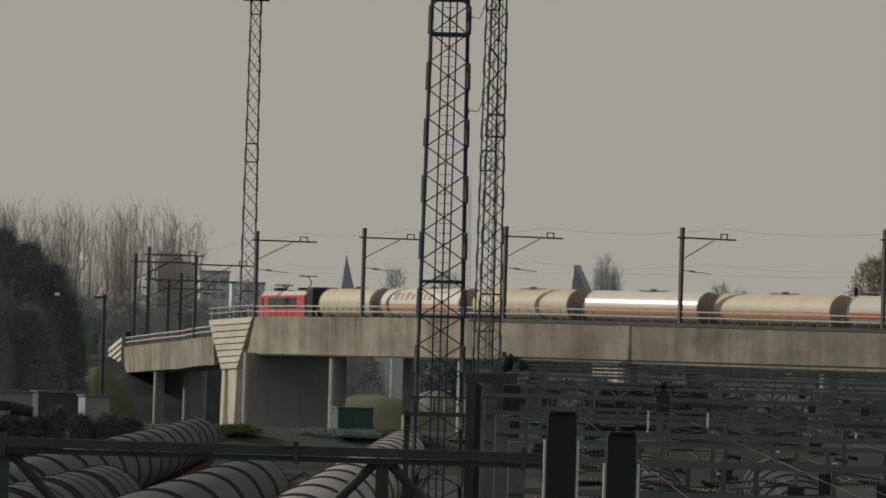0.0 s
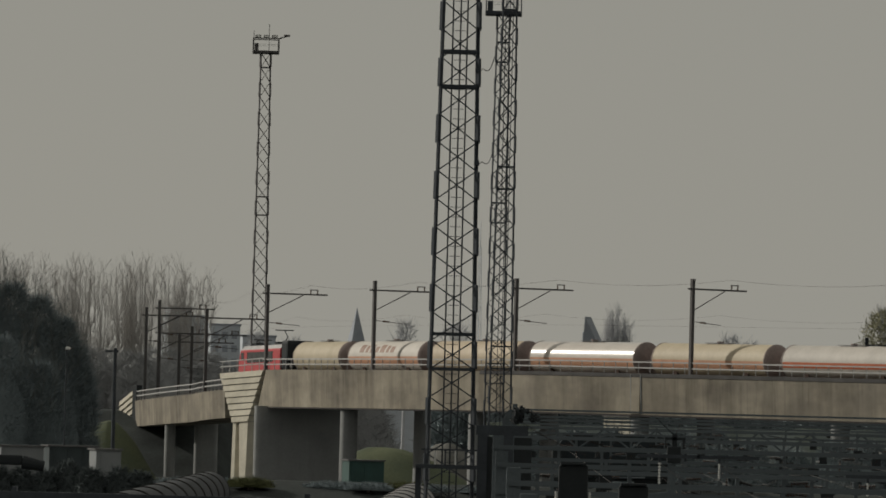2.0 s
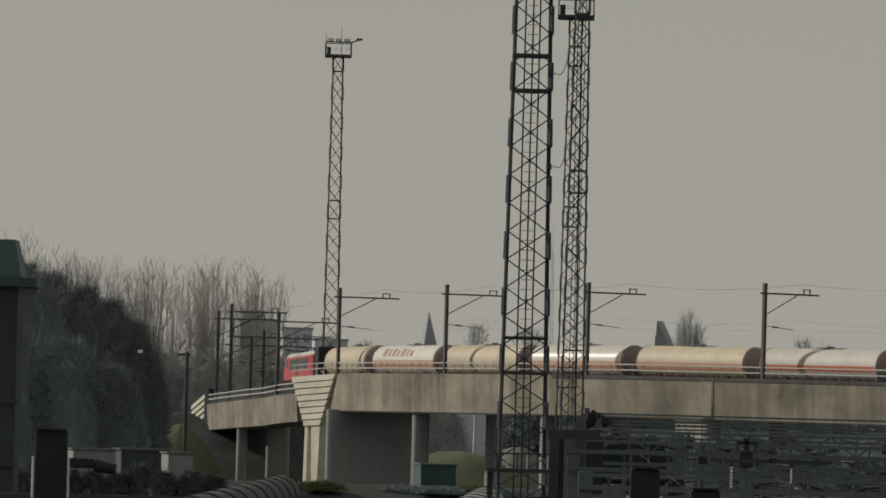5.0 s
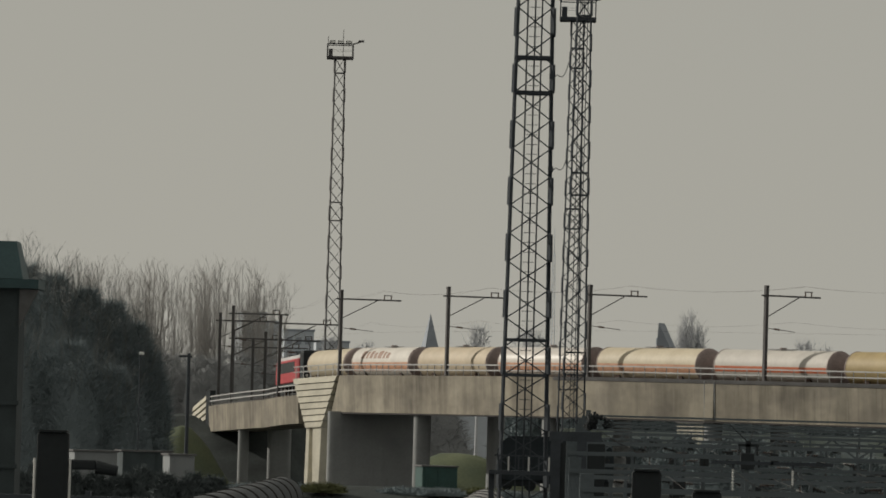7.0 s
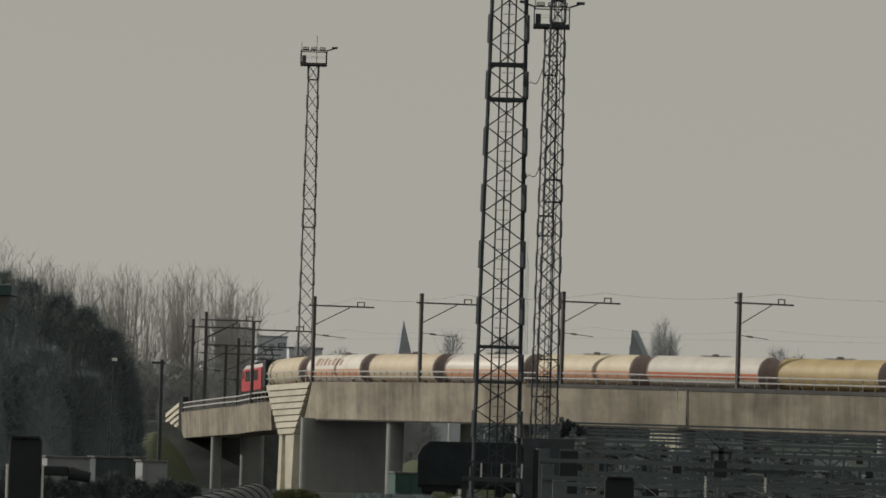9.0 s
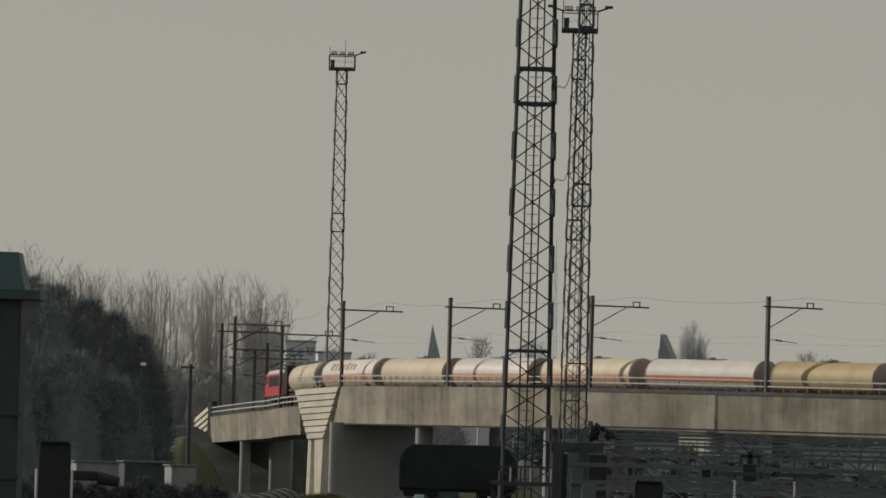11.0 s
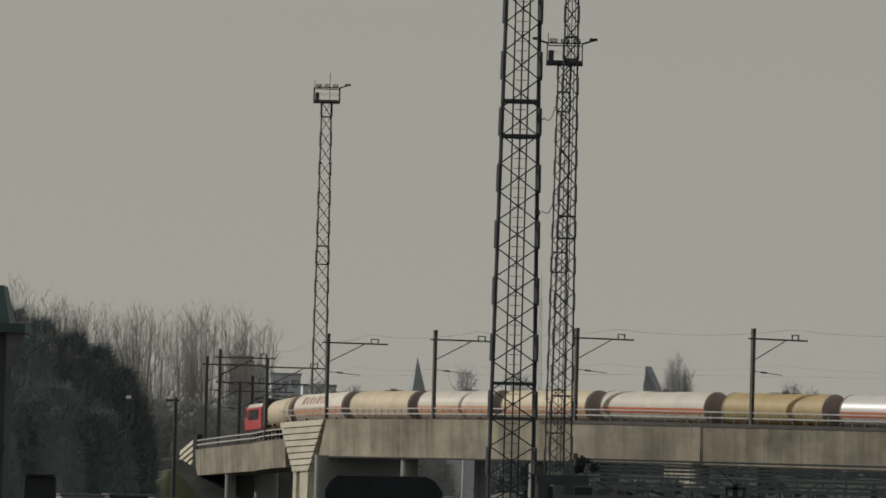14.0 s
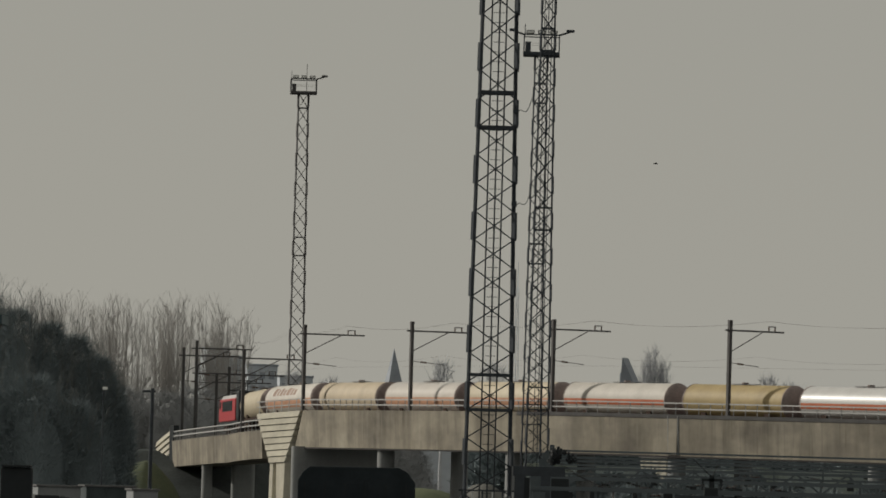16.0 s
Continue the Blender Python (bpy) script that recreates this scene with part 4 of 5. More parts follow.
vs2 = [bm.verts.new((v.co.x, -1.6, v.co.z)) for v in vs]
bm.faces.new(vs), bm.faces.new(vs2[::-1])
for i in range(3):
    bm.faces.new((vs[i], vs[(i + 1) % 3], vs2[(i + 1) % 3], vs2[i]))
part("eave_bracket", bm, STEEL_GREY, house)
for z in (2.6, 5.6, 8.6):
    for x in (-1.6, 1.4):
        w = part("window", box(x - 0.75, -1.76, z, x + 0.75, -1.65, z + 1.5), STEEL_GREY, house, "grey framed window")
        for k in (-1, 1):
            part("pane", box(x + k * 0.36 - 0.3, -1.785, z + 0.1, x + k * 0.36 + 0.3, -1.765, z + 1.4), GLASS, w)
    part("string_course", box(-3.2, -1.82, z - 0.7, 3.2, -1.69, z - 0.5), BRICKDARK, house)

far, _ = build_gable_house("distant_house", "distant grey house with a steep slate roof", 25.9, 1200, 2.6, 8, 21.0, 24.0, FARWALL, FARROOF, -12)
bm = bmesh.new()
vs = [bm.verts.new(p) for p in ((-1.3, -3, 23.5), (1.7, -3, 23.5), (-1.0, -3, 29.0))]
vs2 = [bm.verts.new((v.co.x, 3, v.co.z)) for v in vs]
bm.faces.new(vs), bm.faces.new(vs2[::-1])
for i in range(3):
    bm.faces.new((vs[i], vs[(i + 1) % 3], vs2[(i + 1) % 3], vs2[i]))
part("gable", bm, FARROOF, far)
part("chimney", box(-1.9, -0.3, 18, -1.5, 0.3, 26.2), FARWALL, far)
# blocks of the town, with the haze in their wall colour
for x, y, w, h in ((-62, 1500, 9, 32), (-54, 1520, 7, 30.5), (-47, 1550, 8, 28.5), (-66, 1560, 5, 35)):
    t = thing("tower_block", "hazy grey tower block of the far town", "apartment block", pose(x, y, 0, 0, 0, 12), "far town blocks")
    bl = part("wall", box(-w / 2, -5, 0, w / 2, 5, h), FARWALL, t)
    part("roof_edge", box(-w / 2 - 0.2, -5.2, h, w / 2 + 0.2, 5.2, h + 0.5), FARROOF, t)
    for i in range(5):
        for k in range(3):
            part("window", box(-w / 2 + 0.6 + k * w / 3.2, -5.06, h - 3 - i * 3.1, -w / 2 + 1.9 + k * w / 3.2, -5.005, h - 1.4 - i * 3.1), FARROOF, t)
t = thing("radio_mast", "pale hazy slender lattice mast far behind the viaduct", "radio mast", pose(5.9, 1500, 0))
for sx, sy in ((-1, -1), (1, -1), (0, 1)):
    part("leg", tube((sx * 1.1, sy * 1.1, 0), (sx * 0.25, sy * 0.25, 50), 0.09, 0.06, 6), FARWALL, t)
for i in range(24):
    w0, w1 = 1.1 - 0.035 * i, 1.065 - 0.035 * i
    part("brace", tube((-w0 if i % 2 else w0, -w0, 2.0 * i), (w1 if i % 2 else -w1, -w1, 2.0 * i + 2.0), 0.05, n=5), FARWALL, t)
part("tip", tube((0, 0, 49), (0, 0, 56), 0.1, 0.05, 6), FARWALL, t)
# small trees on the skyline
for x, y, h, w, leaf in ((-8.7, 1200, 27.5, 2.6, TWIG), (0.6, 1200, 27.0, 4.5, TWIG), (52, 1210, 26.5, 2.6, TWIG), (56, 1220, 25.5, 2.0, TWIG),
                         (60.0, 900, 25.6, 4.2, LEAFY), (63.5, 905, 27.5, 4.4, LEAFY), (-38, 1250, 25.5, 3.0, TWIG), (-31, 1260, 24.5, 5.0, TWIG)):
    tr = build_tree("skyline_tree", "small distant tree with sparse spring crown", rng, h, 0.3 + w * 0.03, 34, FARTWIG, FARTWIG, group="trees on the skyline", base=0.6, thick=0.06)
    tr.matrix_world = pose(x, y, 0)
    part("foliage", scrub(rng, 1100 if leaf is LEAFY else 200, (w, w, h * 0.22), 1.2, 0.08), leaf if leaf is LEAFY else FARTWIG, tr).matrix_basis = pose(0, 0, h * 0.76)

for x, h, half in ((28.9, 30.5, 1.3), (30.6, 31.6, 1.5), (32.2, 29.6, 1.2)):
    tr = build_poplar("skyline_poplar", "slim hazy bare poplar beside a distant roof", rng, h, half, 36, 0.5, 0.06, FARTWIG, FARTWIG, "poplars on the skyline")
    tr.matrix_world = pose(x, 1210, 0)

# grass mounds, boxes and fence by the viaduct
def mound(name, x, y, rx, ry, h, material, label):
    bm = bmesh.new()
    n, k = 28, 8
    rings = [[bm.verts.new((rx * r / k * math.cos(2 * math.pi * i / n), ry * r / k * math.sin(2 * math.pi * i / n),
              h * (math.cos(math.pi * r / k) * 0.5 + 0.5) * (1 + 0.04 * noise.noise((i * 0.3, r * 0.8, x))) - 0.25)) for i in range(n)] for r in range(1, k + 1)]
    top = bm.verts.new((0, 0, h - 0.25))
    for i in range(n):
        bm.faces.new((top, rings[0][i], rings[0][(i + 1) % n]))
        for a, b in zip(rings, rings[1:]):
            bm.faces.new((a[i], b[i], b[(i + 1) % n], a[(i + 1) % n]))
    ob = solid(name, bm, material, label, "mound", True, kind="structure")
    ob.matrix_world = pose(x, y, 0)


mound("grass_mound", -34.2, 650, 7.5, 10, 7.6, GRASS, "grassy earth mound at the ramp's end")
mound("grass_mound", -6.5, 652, 15.0, 12, 5.6, GRASS, "grassy mound beyond the viaduct piers")
mound("gravel_mound", -0.5, 668, 8.0, 12, 6.2, BALLASTPALE, "pale gravel slope beyond the viaduct")
for x, y, w, h, m, lab in ((-23.3, 440, 1.7, 5.2, SHED, "pale steel container box by the scrub"), (-29.0, 438, 2.9, 5.3, SHED, "long pale steel shed by the scrub"),
                           (-26.0, 446, 3.4, 5.35, BRICKDARK, "low dark brick shed by the scrub"), (-7.0, 528, 2.9, 4.5, GREENDARK, "dark green sheet-metal shed by the piers"),
                           (17.7, 655, 3.4, 9.0, PALE, "sunlit pale building under the viaduct")):
    t = thing("equipment_shed", lab, "shed", pose(x, y, 0, 0, 0, -42 if m is PALE else 12), "sheds by the viaduct")
    part("wall", box(-w / 2, -1.5, -0.1, w / 2, 1.5, h, 0.03), m, t)
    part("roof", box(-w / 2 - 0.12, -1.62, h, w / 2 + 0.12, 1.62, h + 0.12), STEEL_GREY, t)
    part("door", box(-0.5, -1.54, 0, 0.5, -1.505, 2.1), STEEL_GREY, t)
    for i in range(int(w)):
        part("corrugation", box(-w / 2 + 0.3 + i, -1.56, 0.1, -w / 2 + 0.38 + i, -1.503, h - 0.1), m, t)

# end of the ramp: a dark post and a second slatted panel
m = Matrix.Translation(on_line(170.4, 3.0, 0)) @ pose(0, 0, 0, 0, 0, -53)
t = thing("slatted_end_panel", "small pale panel of sloping slats beside a dark post", "panel", m, kind="structure")
for i in range(6):
    z = 0.75 - 0.66 * i
    reach = 2.7 if i < 5 else 1.2
    bm = bmesh.new()
    vs = [bm.verts.new(p) for p in ((-0.3 - reach, -0.2, z - 0.5 * reach - 0.48), (-0.3, -0.2, z - 0.48), (-0.3, 0.1, z - 0.48), (-0.3 - reach, 0.1, z - 0.5 * reach - 0.48),
                                    (-0.3 - reach, -0.12, z - 0.5 * reach), (-0.3, -0.12, z), (-0.3, 0.1, z), (-0.3 - reach, 0.1, z - 0.5 * reach))]
    for q in ((3, 2, 1, 0), (4, 5, 6, 7), (0, 1, 5, 4), (1, 2, 6, 5), (2, 3, 7, 6), (3, 0, 4, 7)):
        bm.faces.new([vs[k] for k in q])
    part("slat", bm, PALE, t)
part("backing", box(-1.9, 0.12, -9.5, -0.3, 0.3, -0.9), PIER, t)
part("post", box(-0.35, -0.3, -9.5, 0.4, 0.4, 1.2), BLACK, t, "dark end post")

# two short signals on the far track of the viaduct
for sg, lens, lab in ((1.6, REDLAMP, "small signal with a red lens beyond the train"), (6.6, BLACK, "small dark dwarf signal with a side bar beyond the train")):
    t = thing("track_signal", lab, "railway signal", Matrix.Translation(on_line(sg, -5.6, -0.2)), "track signals on the viaduct")
    part("post", tube((0, 0, 0), (0, 0, 4.3), 0.06), STEEL_DARK, t)
    hd = part("head", box(-0.14, -0.12, 4.2, 0.14, 0.12, 4.95, 0.03), lens, t)
    if lens is BLACK:
        part("side_bar", box(0.1, -0.05, 4.3, 1.9, 0.05, 4.4), STEEL_DARK, t)
    else:
        part("hood", box(-0.16, -0.2, 4.96, 0.16, 0.14, 5.0), BLACK, hd)

# street lamp and plain posts before the scrub
t = thing("street_lamp", "slim street lamp with a bright curved head", "street lamp", pose(-26.4, 445, 0))
part("pole", tube((0, 0, 0), (0, 0, 12.0), 0.06, 0.04), STEEL_DARK, t)
part("head", box(-0.08, -0.12, 11.98, 0.26, 0.12, 12.2, 0.05), LAMPGLASS, t)
t = thing("timber_pole", "dark plain pole beside the ramp", "pole", pose(-31.1, 600, 0))
part("pole", tube((0, 0, 0), (0, 0, 14.0), 0.2, 0.15), STEEL_DARK, t)
part("crossarm", box(-0.9, -0.1, 13.6, 0.3, 0.1, 13.8), STEEL_DARK, t)

# ground-level catenary masts behind the ramp
far_mast = build_mast("dark steel catenary mast of the line beyond the ramp", "catenary masts beyond the ramp", -4.0)
far_mast.matrix_world = pose(-33.0, 700, 11.4)
for x, y, z in ((-31.4, 695, 12.1), (-31.8, 706, 9.6), (-29.4, 700, 8.6), (-27.9, 696, 9.4)):
    copy_thing(far_mast, pose(x, y, z))
t = thing("line_embankment", "dark embankment that carries the line behind the ramp", "embankment", kind="structure")
bm = bmesh.new()
prof = [(-56, 0), (-46, 11), (-24, 12), (-16, 0)]
rows = [[bm.verts.new((x, y, z * k - 0.2)) for x, z in prof] for y, k in ((664, 0.0), (684, 0.75), (738, 0.8), (900, 0.8))]
for a, b in zip(rows, rows[1:]):
    for i in range(3):
        bm.faces.new((a[i], a[i + 1], b[i + 1], b[i]))
part("slope", bm, EARTH, t)

# ------------------------------------------------------------ overhead wires of the viaduct
t = thing("overhead_line", "thin overhead contact and feeder wires above the viaduct", "overhead wires")
for off, dz, nm in ((0.0, 5.35, "contact_wire"), (0.0, 6.3, "messenger_wire"), (-1.4, 9.3, "feeder_wire"), (-1.0, 9.3, "feeder_wire")):
    bm = bmesh.new()
    keys = [-62, -30, -6, 18.75, 42.75, 68, 94, 114.5, 140, 166]
    for a, b in zip(keys, keys[1:]):
        sag = 0.0 if nm == "contact_wire" else 0.5
        pts = [on_line(a + (b - a) * i / 8, off, dz - sag * (1 - (2 * i / 8 - 1) ** 2)) for i in range(9)]
        for p, q in zip(pts, pts[1:]):
            add_tube(bm, p, q, 0.005, n=4, caps=False)
    part(nm, bm, WIRE, t)


# ------------------------------------------------------------ the dark gear over the yard
def build_insulator(parent, p0, p1, r=0.09, n=7, material=None):
    """A string of porcelain discs on a thin rod."""
    p0, p1 = Vector(p0), Vector(p1)
    d = p1 - p0
    prof = [(0.0, r * 0.3)]
    for i in range(n):
        x = d.length * (i + 0.2) / n
        prof += [(x, r * 0.3), (x + 0.01, r), (x + 0.45 * d.length / n, r * 0.65), (x + 0.5 * d.length / n, r * 0.3)]
    prof.append((d.length, r * 0.3))
    bm = lathe_x(prof, 9)
    bmesh.ops.transform(bm, matrix=Matrix.Translation(p0) @ d.to_track_quat("X", "Z").to_matrix().to_4x4(), verts=bm.verts)
    return part("insulator", bm, material or PORCELAIN, parent)


def build_portal(y, x0, x1, z, depth, label, hang, seed):
    r = random.Random(seed)
    t = thing("catenary_portal", label, "catenary portal", pose(0, y, 0), "catenary portals over the yard")
    me = l_section("chord", 0.12, YARDSTEEL)
    thin = l_section("lace", 0.06, YARDSTEEL)
    for yy in (-0.3, 0.3):
        member("chord", me, (x0, yy, z), (x1, yy, z), t)
        member("chord", me, (x0, yy, z - depth), (x1, yy, z - depth), t)
        n = max(2, round((x1 - x0) / (depth * 1.3)))
        for i in range(n if seed == 23 else 0):
            a, b = x0 + (x1 - x0) * i / n, x0 + (x1 - x0) * (i + 1) / n
            up = i % 2
            member("lacing", thin, (a, yy, z - depth * up), (b, yy, z - depth * (1 - up)), t)
    for x in (x0 + 0.15, x1 - 0.15):
        part("post", box(x - 0.16, -0.3, -0.1, x + 0.16, 0.3, z + 0.35), YARDSTEEL, t)
    hang = round(hang * 1.25)
    for i in range(hang):
        x = x0 + 0.8 + (x1 - x0 - 1.4) * (i + r.uniform(0.1, 0.9)) / hang
        zz = z - depth - r.uniform(0.5, 1.3)
        d = part("drop_post", box(x - 0.06, -0.06, zz, x + 0.06, 0.06, z - depth), YARDSTEEL, t)
        sgn = 1 if r.random() < 0.5 else -1
        ln = r.uniform(0.9, 1.8)
        part("cantilever", tube((x, 0, zz + 0.1), (x + sgn * ln, 0, zz + r.uniform(-0.1, 0.3)), 0.035), YARDSTEEL, d)
        build_insulator(d, (x + sgn * 0.15, 0, zz + 0.1), (x + sgn * 0.75, 0, zz + 0.13))
        for k in range(r.randint(0, 3)):
            q = Vector((x + r.uniform(-0.9, 0.9), r.uniform(-0.2, 0.2), zz + r.uniform(-0.1, 0.5)))
            build_insulator(d, q, q + Vector((r.uniform(0.25, 0.6), 0, r.uniform(-0.15, 0.05))), 0.09, 5, DARKTRIM)
        # small pale boxes scattered at random as painted glints
        if r.random() < 0.45:
            part("clip", box(x + 0.1, -0.3, zz + 0.3, x + 0.1 + r.uniform(0.05, 0.2), -0.26, zz + 0.3 + r.uniform(0.04, 0.1)), BRIGHT, d, "small pale box standing in for a glint")
        if r.random() < 0.5:
            build_insulator(d, (x, -0.2, zz), (x, -0.2, zz - 0.45), 0.07)
        if r.random() < 0.6:
            part("jumper_wire", cable([Vector((x + sgn * (ln + 0.1 * q), 0, zz - 0.5 * math.sin(q / 7 * 2.2))) for q in range(8)], 0.01), BRIGHT if r.random() < 0.2 else WIRE, d)
        if r.random() < 0.6:
            part("switch_box", box(x - 0.22, -0.25, zz - 0.5, x + 0.22, 0.2, zz + 0.05, 0.03), BLACK, d)
    return t


for k, (y, x0, x1, z, depth, hang) in enumerate(((420, 4.0, 34, 8.6, 0.9, 9), (360, 3.2, 30, 8.0, 0.9, 9), (310, 2.6, 26, 7.7, 0.8, 9), (265, 2.1, 22, 7.3, 0.8, 8), (225, 1.7, 19, 6.9, 0.75, 8),
                                                 (195, 1.3, 16.5, 6.6, 0.7, 8), (168, 1.2, 14.5, 6.2, 0.7, 7), (146, 1.3, 12.5, 5.9, 0.6, 6), (126, 1.4, 11, 5.5, 0.6, 5))):
    build_portal(y, x0, x1, z, depth, "dark lattice catenary portal hung with insulators over the yard", hang, 20 + k)
# running wires under the portals
t = thing("yard_wires", "thin overhead wires running along the yard tracks", "overhead wires")
for i, x in enumerate((3.0, 5.2, 7.5, 9.6, 11.8)):
    for dz in (0.0, 0.9):
        part("wire", tube((x, 60, 4.6 + dz), (x * 2.2, 430, 6.0 + dz), 0.006, n=4), WIRE, t)
# a thick cluster of insulators on a dark post
t = thing("feeder_post", "dark feeder post crowned with a cluster of insulators", "post", pose(1.9, 200, 0))
part("post", box(-0.35, -0.2, -0.1, 0.05, 0.2, 7.1), STEEL_DARK, t)
part("post", box(-1.05, -0.2, -0.1, -0.75, 0.2, 7.0), STEEL_DARK, t)
part("crosshead", box(-1.1, -0.15, 6.95, 0.5, 0.15, 7.25), STEEL_DARK, t)
part("board", box(-1.02, -0.12, 3.2, -0.36, 0.12, 6.9), BLACK, t, "dark board between the posts")
part("switch_cabinet", box(0.08, -0.18, 4.6, 0.62, 0.18, 6.9, 0.03), BLACK, t)
cl = random.Random(8)
for i in range(20):
    q = Vector((0.3 + cl.uniform(-0.3, 0.3), cl.uniform(-0.2, 0.2), 7.3 + cl.uniform(0, 0.4)))
    build_insulator(t, q, q + Vector((cl.uniform(-0.3, 0.3), cl.uniform(-0.2, 0.2), cl.uniform(0.1, 0.25))), 0.075, 4, BLACK)
for i in range(4):
    part("stay_wire", tube((0.3, 0, 7.4 - 0.05 * i), (1.4 + 0.3 * i, 0, 6.7 - 0.1 * i), 0.006, n=4), WIRE, t)


t = thing("horn_gap_switch", "dark switch box on a post crowned with two splayed rods", "switch", pose(5.86, 170, 0))
part("post", box(-0.05, -0.05, -0.1, 0.05, 0.05, 6.5), YARDSTEEL, t)
part("box", box(-0.18, -0.16, 6.35, 0.18, 0.16, 6.78, 0.03), BLACK, t)
part("rod", tube((0.02, 0, 7.05), (-0.48, 0, 7.52), 0.018, 0.012, 6), BLACK, t)
part("rod", tube((0.02, 0, 7.05), (0.16, 0, 7.38), 0.012, 0.008, 6), WIRE, t)
part("cross_arm", box(-0.25, -0.05, 6.95, 0.3, 0.05, 7.02), BLACK, t)
part("neck", box(-0.05, -0.05, 6.78, 0.08, 0.05, 7.1), BLACK, t)
for i in range(3):
    build_insulator(t, (-0.22 + 0.24 * i, 0, 6.72), (-0.22 + 0.24 * i, 0, 6.96), 0.06, 4, BLACK)


def build_signal(x, y, z, w, label):
    t = thing("signal_post", label, "railway signal", pose(x, y, 0), "signal posts in the yard")
    part("backboard", box(-w / 2, -0.12, z - 2.6, w / 2, 0.12, z, 0.04), BLACK, t)
    part("hood", box(-w / 2 + 0.03, -0.2, z + 0.002, w / 2 - 0.03, 0.16, z + 0.04, 0.01), BLACK, t)
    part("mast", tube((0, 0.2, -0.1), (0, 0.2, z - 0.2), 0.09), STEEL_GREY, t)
    for sgn in (-1, 1):
        part("ladder_rail", tube((sgn * (w / 2 + 0.03), -0.1, 0), (sgn * (w / 2 + 0.03), -0.1, z - 0.45), 0.022), BRIGHT, t, "bright galvanised ladder rail")
    for i in range(7):
        part("ladder_rung", tube((-w / 2 - 0.03, 0.16, 0.6 + 0.35 * i), (w / 2 + 0.03, 0.16, 0.6 + 0.35 * i), 0.015, n=6), BRIGHT, t)
    return t


build_signal(2.1, 110, 6.5, 0.5, "dark signal backboard with bright ladder rails")
build_signal(2.84, 100, 6.25, 0.46, "dark signal backboard on a galvanised post")
left_signal = build_signal(-8.1, 112, 6.88, 0.55, "dark signal head with pale struts and a side arm")
part("side_arm", box(0.3, -0.1, 6.25, 0.75, 0.1, 6.42, 0.04), BLACK, left_signal)
part("side_lamp", tube((0.75, 0, 6.3), (1.12, 0, 6.24), 0.12, 0.09, 12), BLACK, left_signal)

# pale insulator strings that catch the sun, with loose jumpers
for x, z0, z1 in ((4.72, 6.45, 5.95), (6.06, 6.45, 6.1), (9.4, 6.1, 5.8)):
    t = thing("insulator_string", "hanging pale insulator string with a loose jumper cable", "insulator", pose(x, 146, 0), "bright insulator strings")
    build_insulator(t, (0, 0, z0), (0, 0, z1), 0.04, 7, BRIGHT)
    part("hanger", tube((0, 0, z0), (0, 0, 5.9 if z0 < 5.9 else z0 + 0.12), 0.03), STEEL_DARK, t)
    pts = [Vector((0.05 + 0.18 * i, 0, z0 - 0.05 - 0.42 * math.sin(i / 7 * 2.4))) for i in range(8)]
    part("jumper_cable", cable(pts, 0.009), STEEL_GREY, t)
    part("bar", box(-0.5, -0.04, z0 + 0.1, 0.9, 0.04, z0 + 0.18), STEEL_DARK, t)

# long dark beam across the near tracks, with knee braces
t = thing("gantry_beam", "long dark steel gantry beam with knee braces over the yard", "gantry", pose(0, 120, 0))
for dz, h in ((5.42, 0.1), (5.54, 0.17)):
    part("beam", box(-16, -0.1 - h, dz, 2.2, 0.1, dz + h), STEEL_DARK, t)
for x in (-8.0, -1.0):
    for sgn in (-1, 1):
        part("knee_brace", tube((x + sgn * 0.15, 0, 5.42), (x + sgn * 1.5, 0, 4.0), 0.09), STEEL_DARK, t)
    part("post", box(x - 0.12, -0.12, -0.1, x + 0.12, 0.12, 5.42), STEEL_DARK, t)
for x in (-8.0, -2.6, 1.6):
    part("clamp", box(x - 0.05, -0.3, 5.38, x + 0.05, 0.12, 5.8), STEEL_DARK, t)
part("post", box(-8.2, 0.2, -0.1, -7.95, 0.4, 5.42), STEEL_DARK, t)
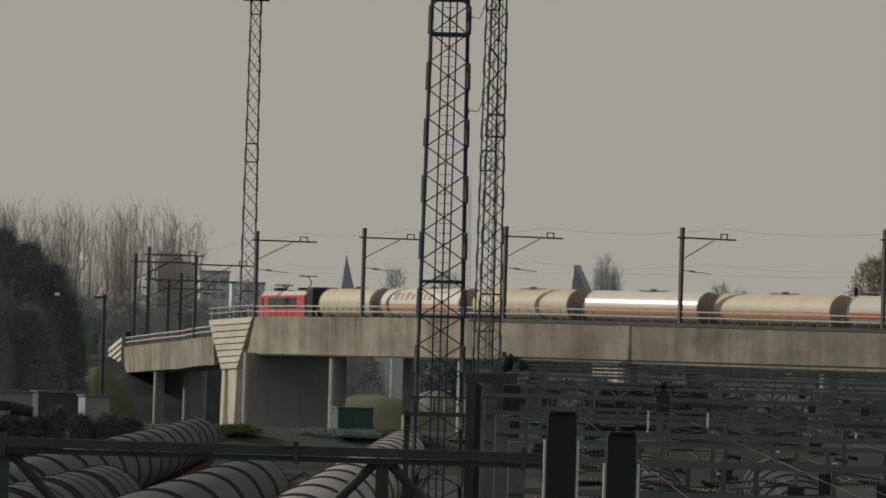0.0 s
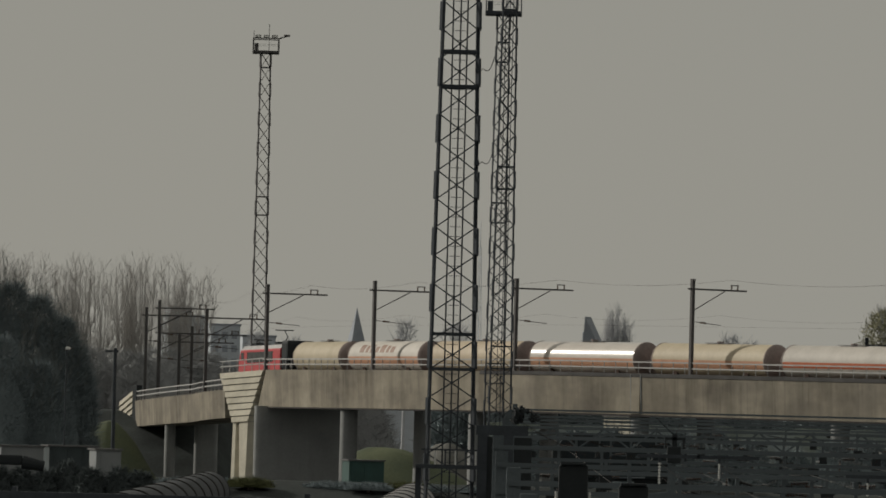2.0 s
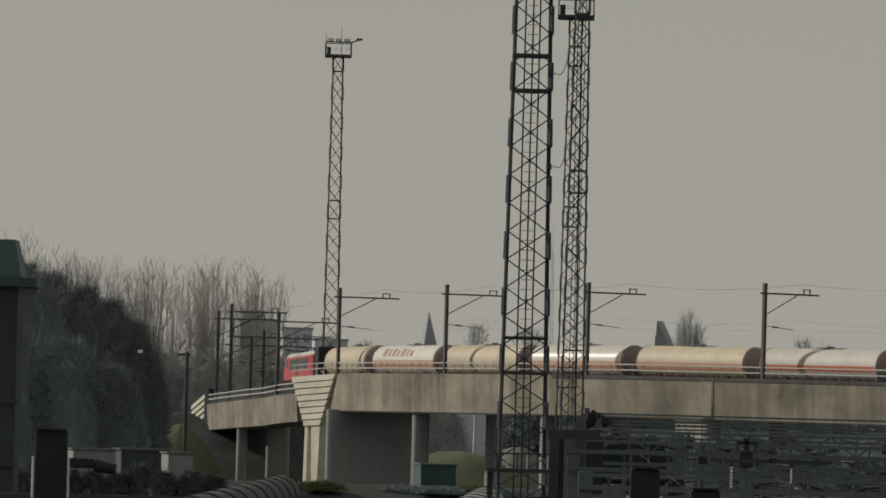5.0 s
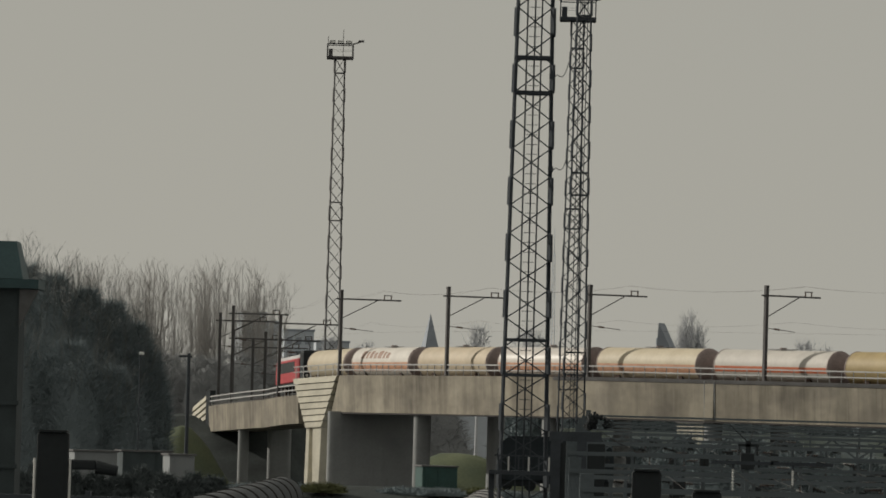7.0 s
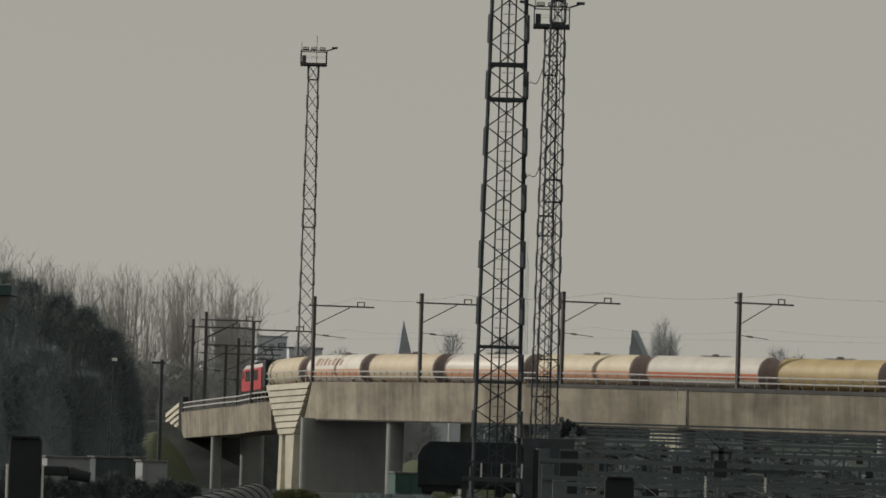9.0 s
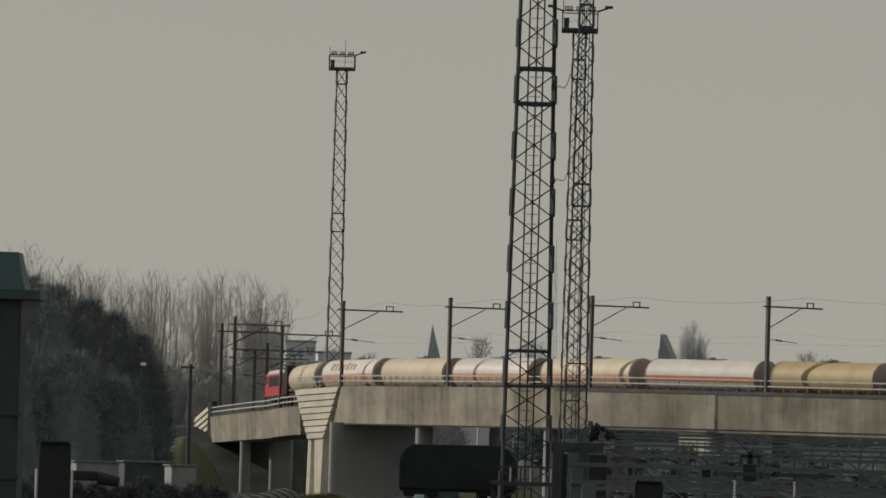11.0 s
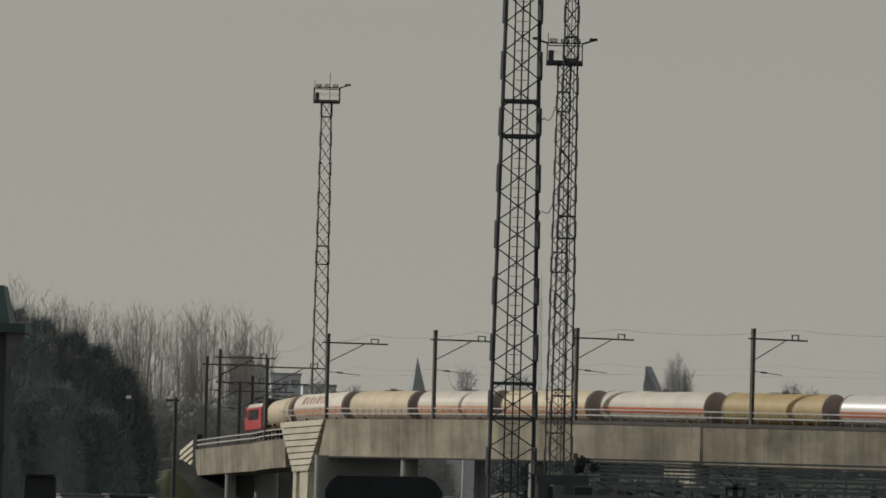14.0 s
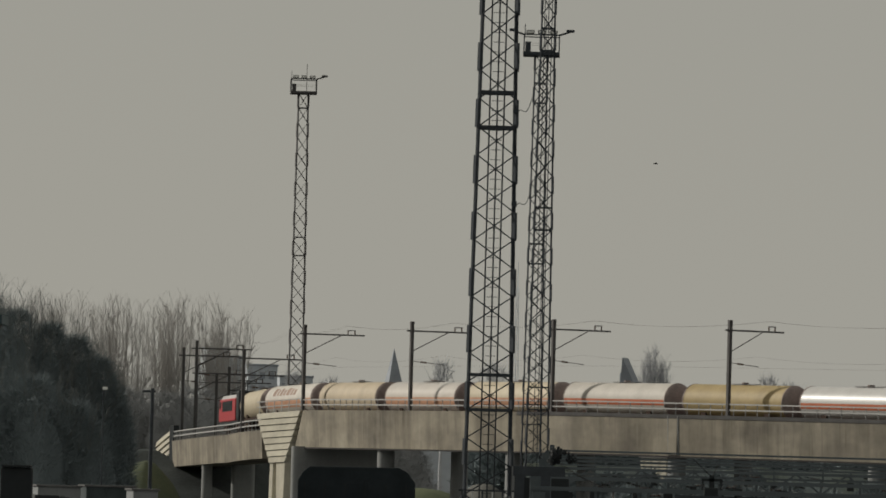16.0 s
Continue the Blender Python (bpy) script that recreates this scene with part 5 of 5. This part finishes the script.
# walkway at the foot of the big tower
t = thing("tower_walkway", "dark steel walkway with a picket rail at the tower", "walkway", pose(0.1, 232, 0))
part("deck", box(-1.3, -0.5, 5.7, 1.9, 0.5, 5.85), STEEL_DARK, t)
for i in range(8):
    part("picket", box(-1.0 + i * 0.36, -0.45, 5.85, -0.94 + i * 0.36, -0.4, 6.35), BRIGHT if i % 2 else STEEL_DARK, t)
part("handrail", box(-1.1, -0.46, 6.35, 1.8, -0.4, 6.41), STEEL_DARK, t)
for x in (-1.2, 1.8):
    part("post", box(x - 0.1, -0.1, -0.1, x + 0.1, 0.1, 5.7), STEEL_DARK, t)

# ------------------------------------------------------------ a bird on the wing
bird = thing("bird", "small dark bird flying", "bird")
part("body", tube((-0.1, 0, 0), (0.09, 0, 0), 0.03, 0.015, 8), BLACK, bird)
for sgn in (-1, 1):
    bm = bmesh.new()
    vs = [bm.verts.new(p) for p in ((-0.05, 0, 0.01), (0.05, 0, 0.01), (0.03, sgn * 0.2, 0.06), (-0.02, sgn * 0.21, 0.06))]
    f = bm.faces.new(vs)
    bmesh.ops.solidify(bm, geom=[f], thickness=0.01)
    part("wing", bm, BLACK, bird)

# ------------------------------------------------------------ what moves
RUN = [(0, 0.0), (1, 4.8), (2, 9.5), (3, 13.8), (4, 17.7), (5.25, 22.3), (6.5, 26.3), (7, 27.6), (8, 30.4), (9, 32.9), (9.5, 34.0),
       (12, 39.0), (13, 40.4), (14, 41.6), (15, 42.7), (16, 43.7)]
ROLL = [(0, 12.0), (4, 4.3), (6.5, -1.0), (7, -2.0), (8, -4.0), (9, -6.0), (9.5, -7.0), (12, -11.1), (13, -12.55), (14, -14.2), (14.5, -14.5), (16, -14.5)]


def motions():
    for ob, s1, s0 in TRAIN:
        rows = []
        for t, run in RUN:
            a = on_line(s1 + run - 2.9)
            b = on_line(s0 + run + 2.9)
            d = b - a
            rows.append((t, Matrix.Translation((a + b) / 2) @ pose(0, 0, 0, 0, math.degrees(-math.atan2(d.z, d.xy.length)), math.degrees(math.atan2(d.y, d.x)))))
        walk(ob, rows)
    walk(hopper, [(t, pose(x + 4.5, 500, 2.97)) for t, x in ROLL])
    walk(bird, [(t, pose(x, 300, z, 0, 0, 0)) for t, x, z in ((0, 96.0, 28.0), (14.5, 15.7, 21.96), (15.2, 11.6, 21.6), (16, 7.4, 21.5))])


motions()
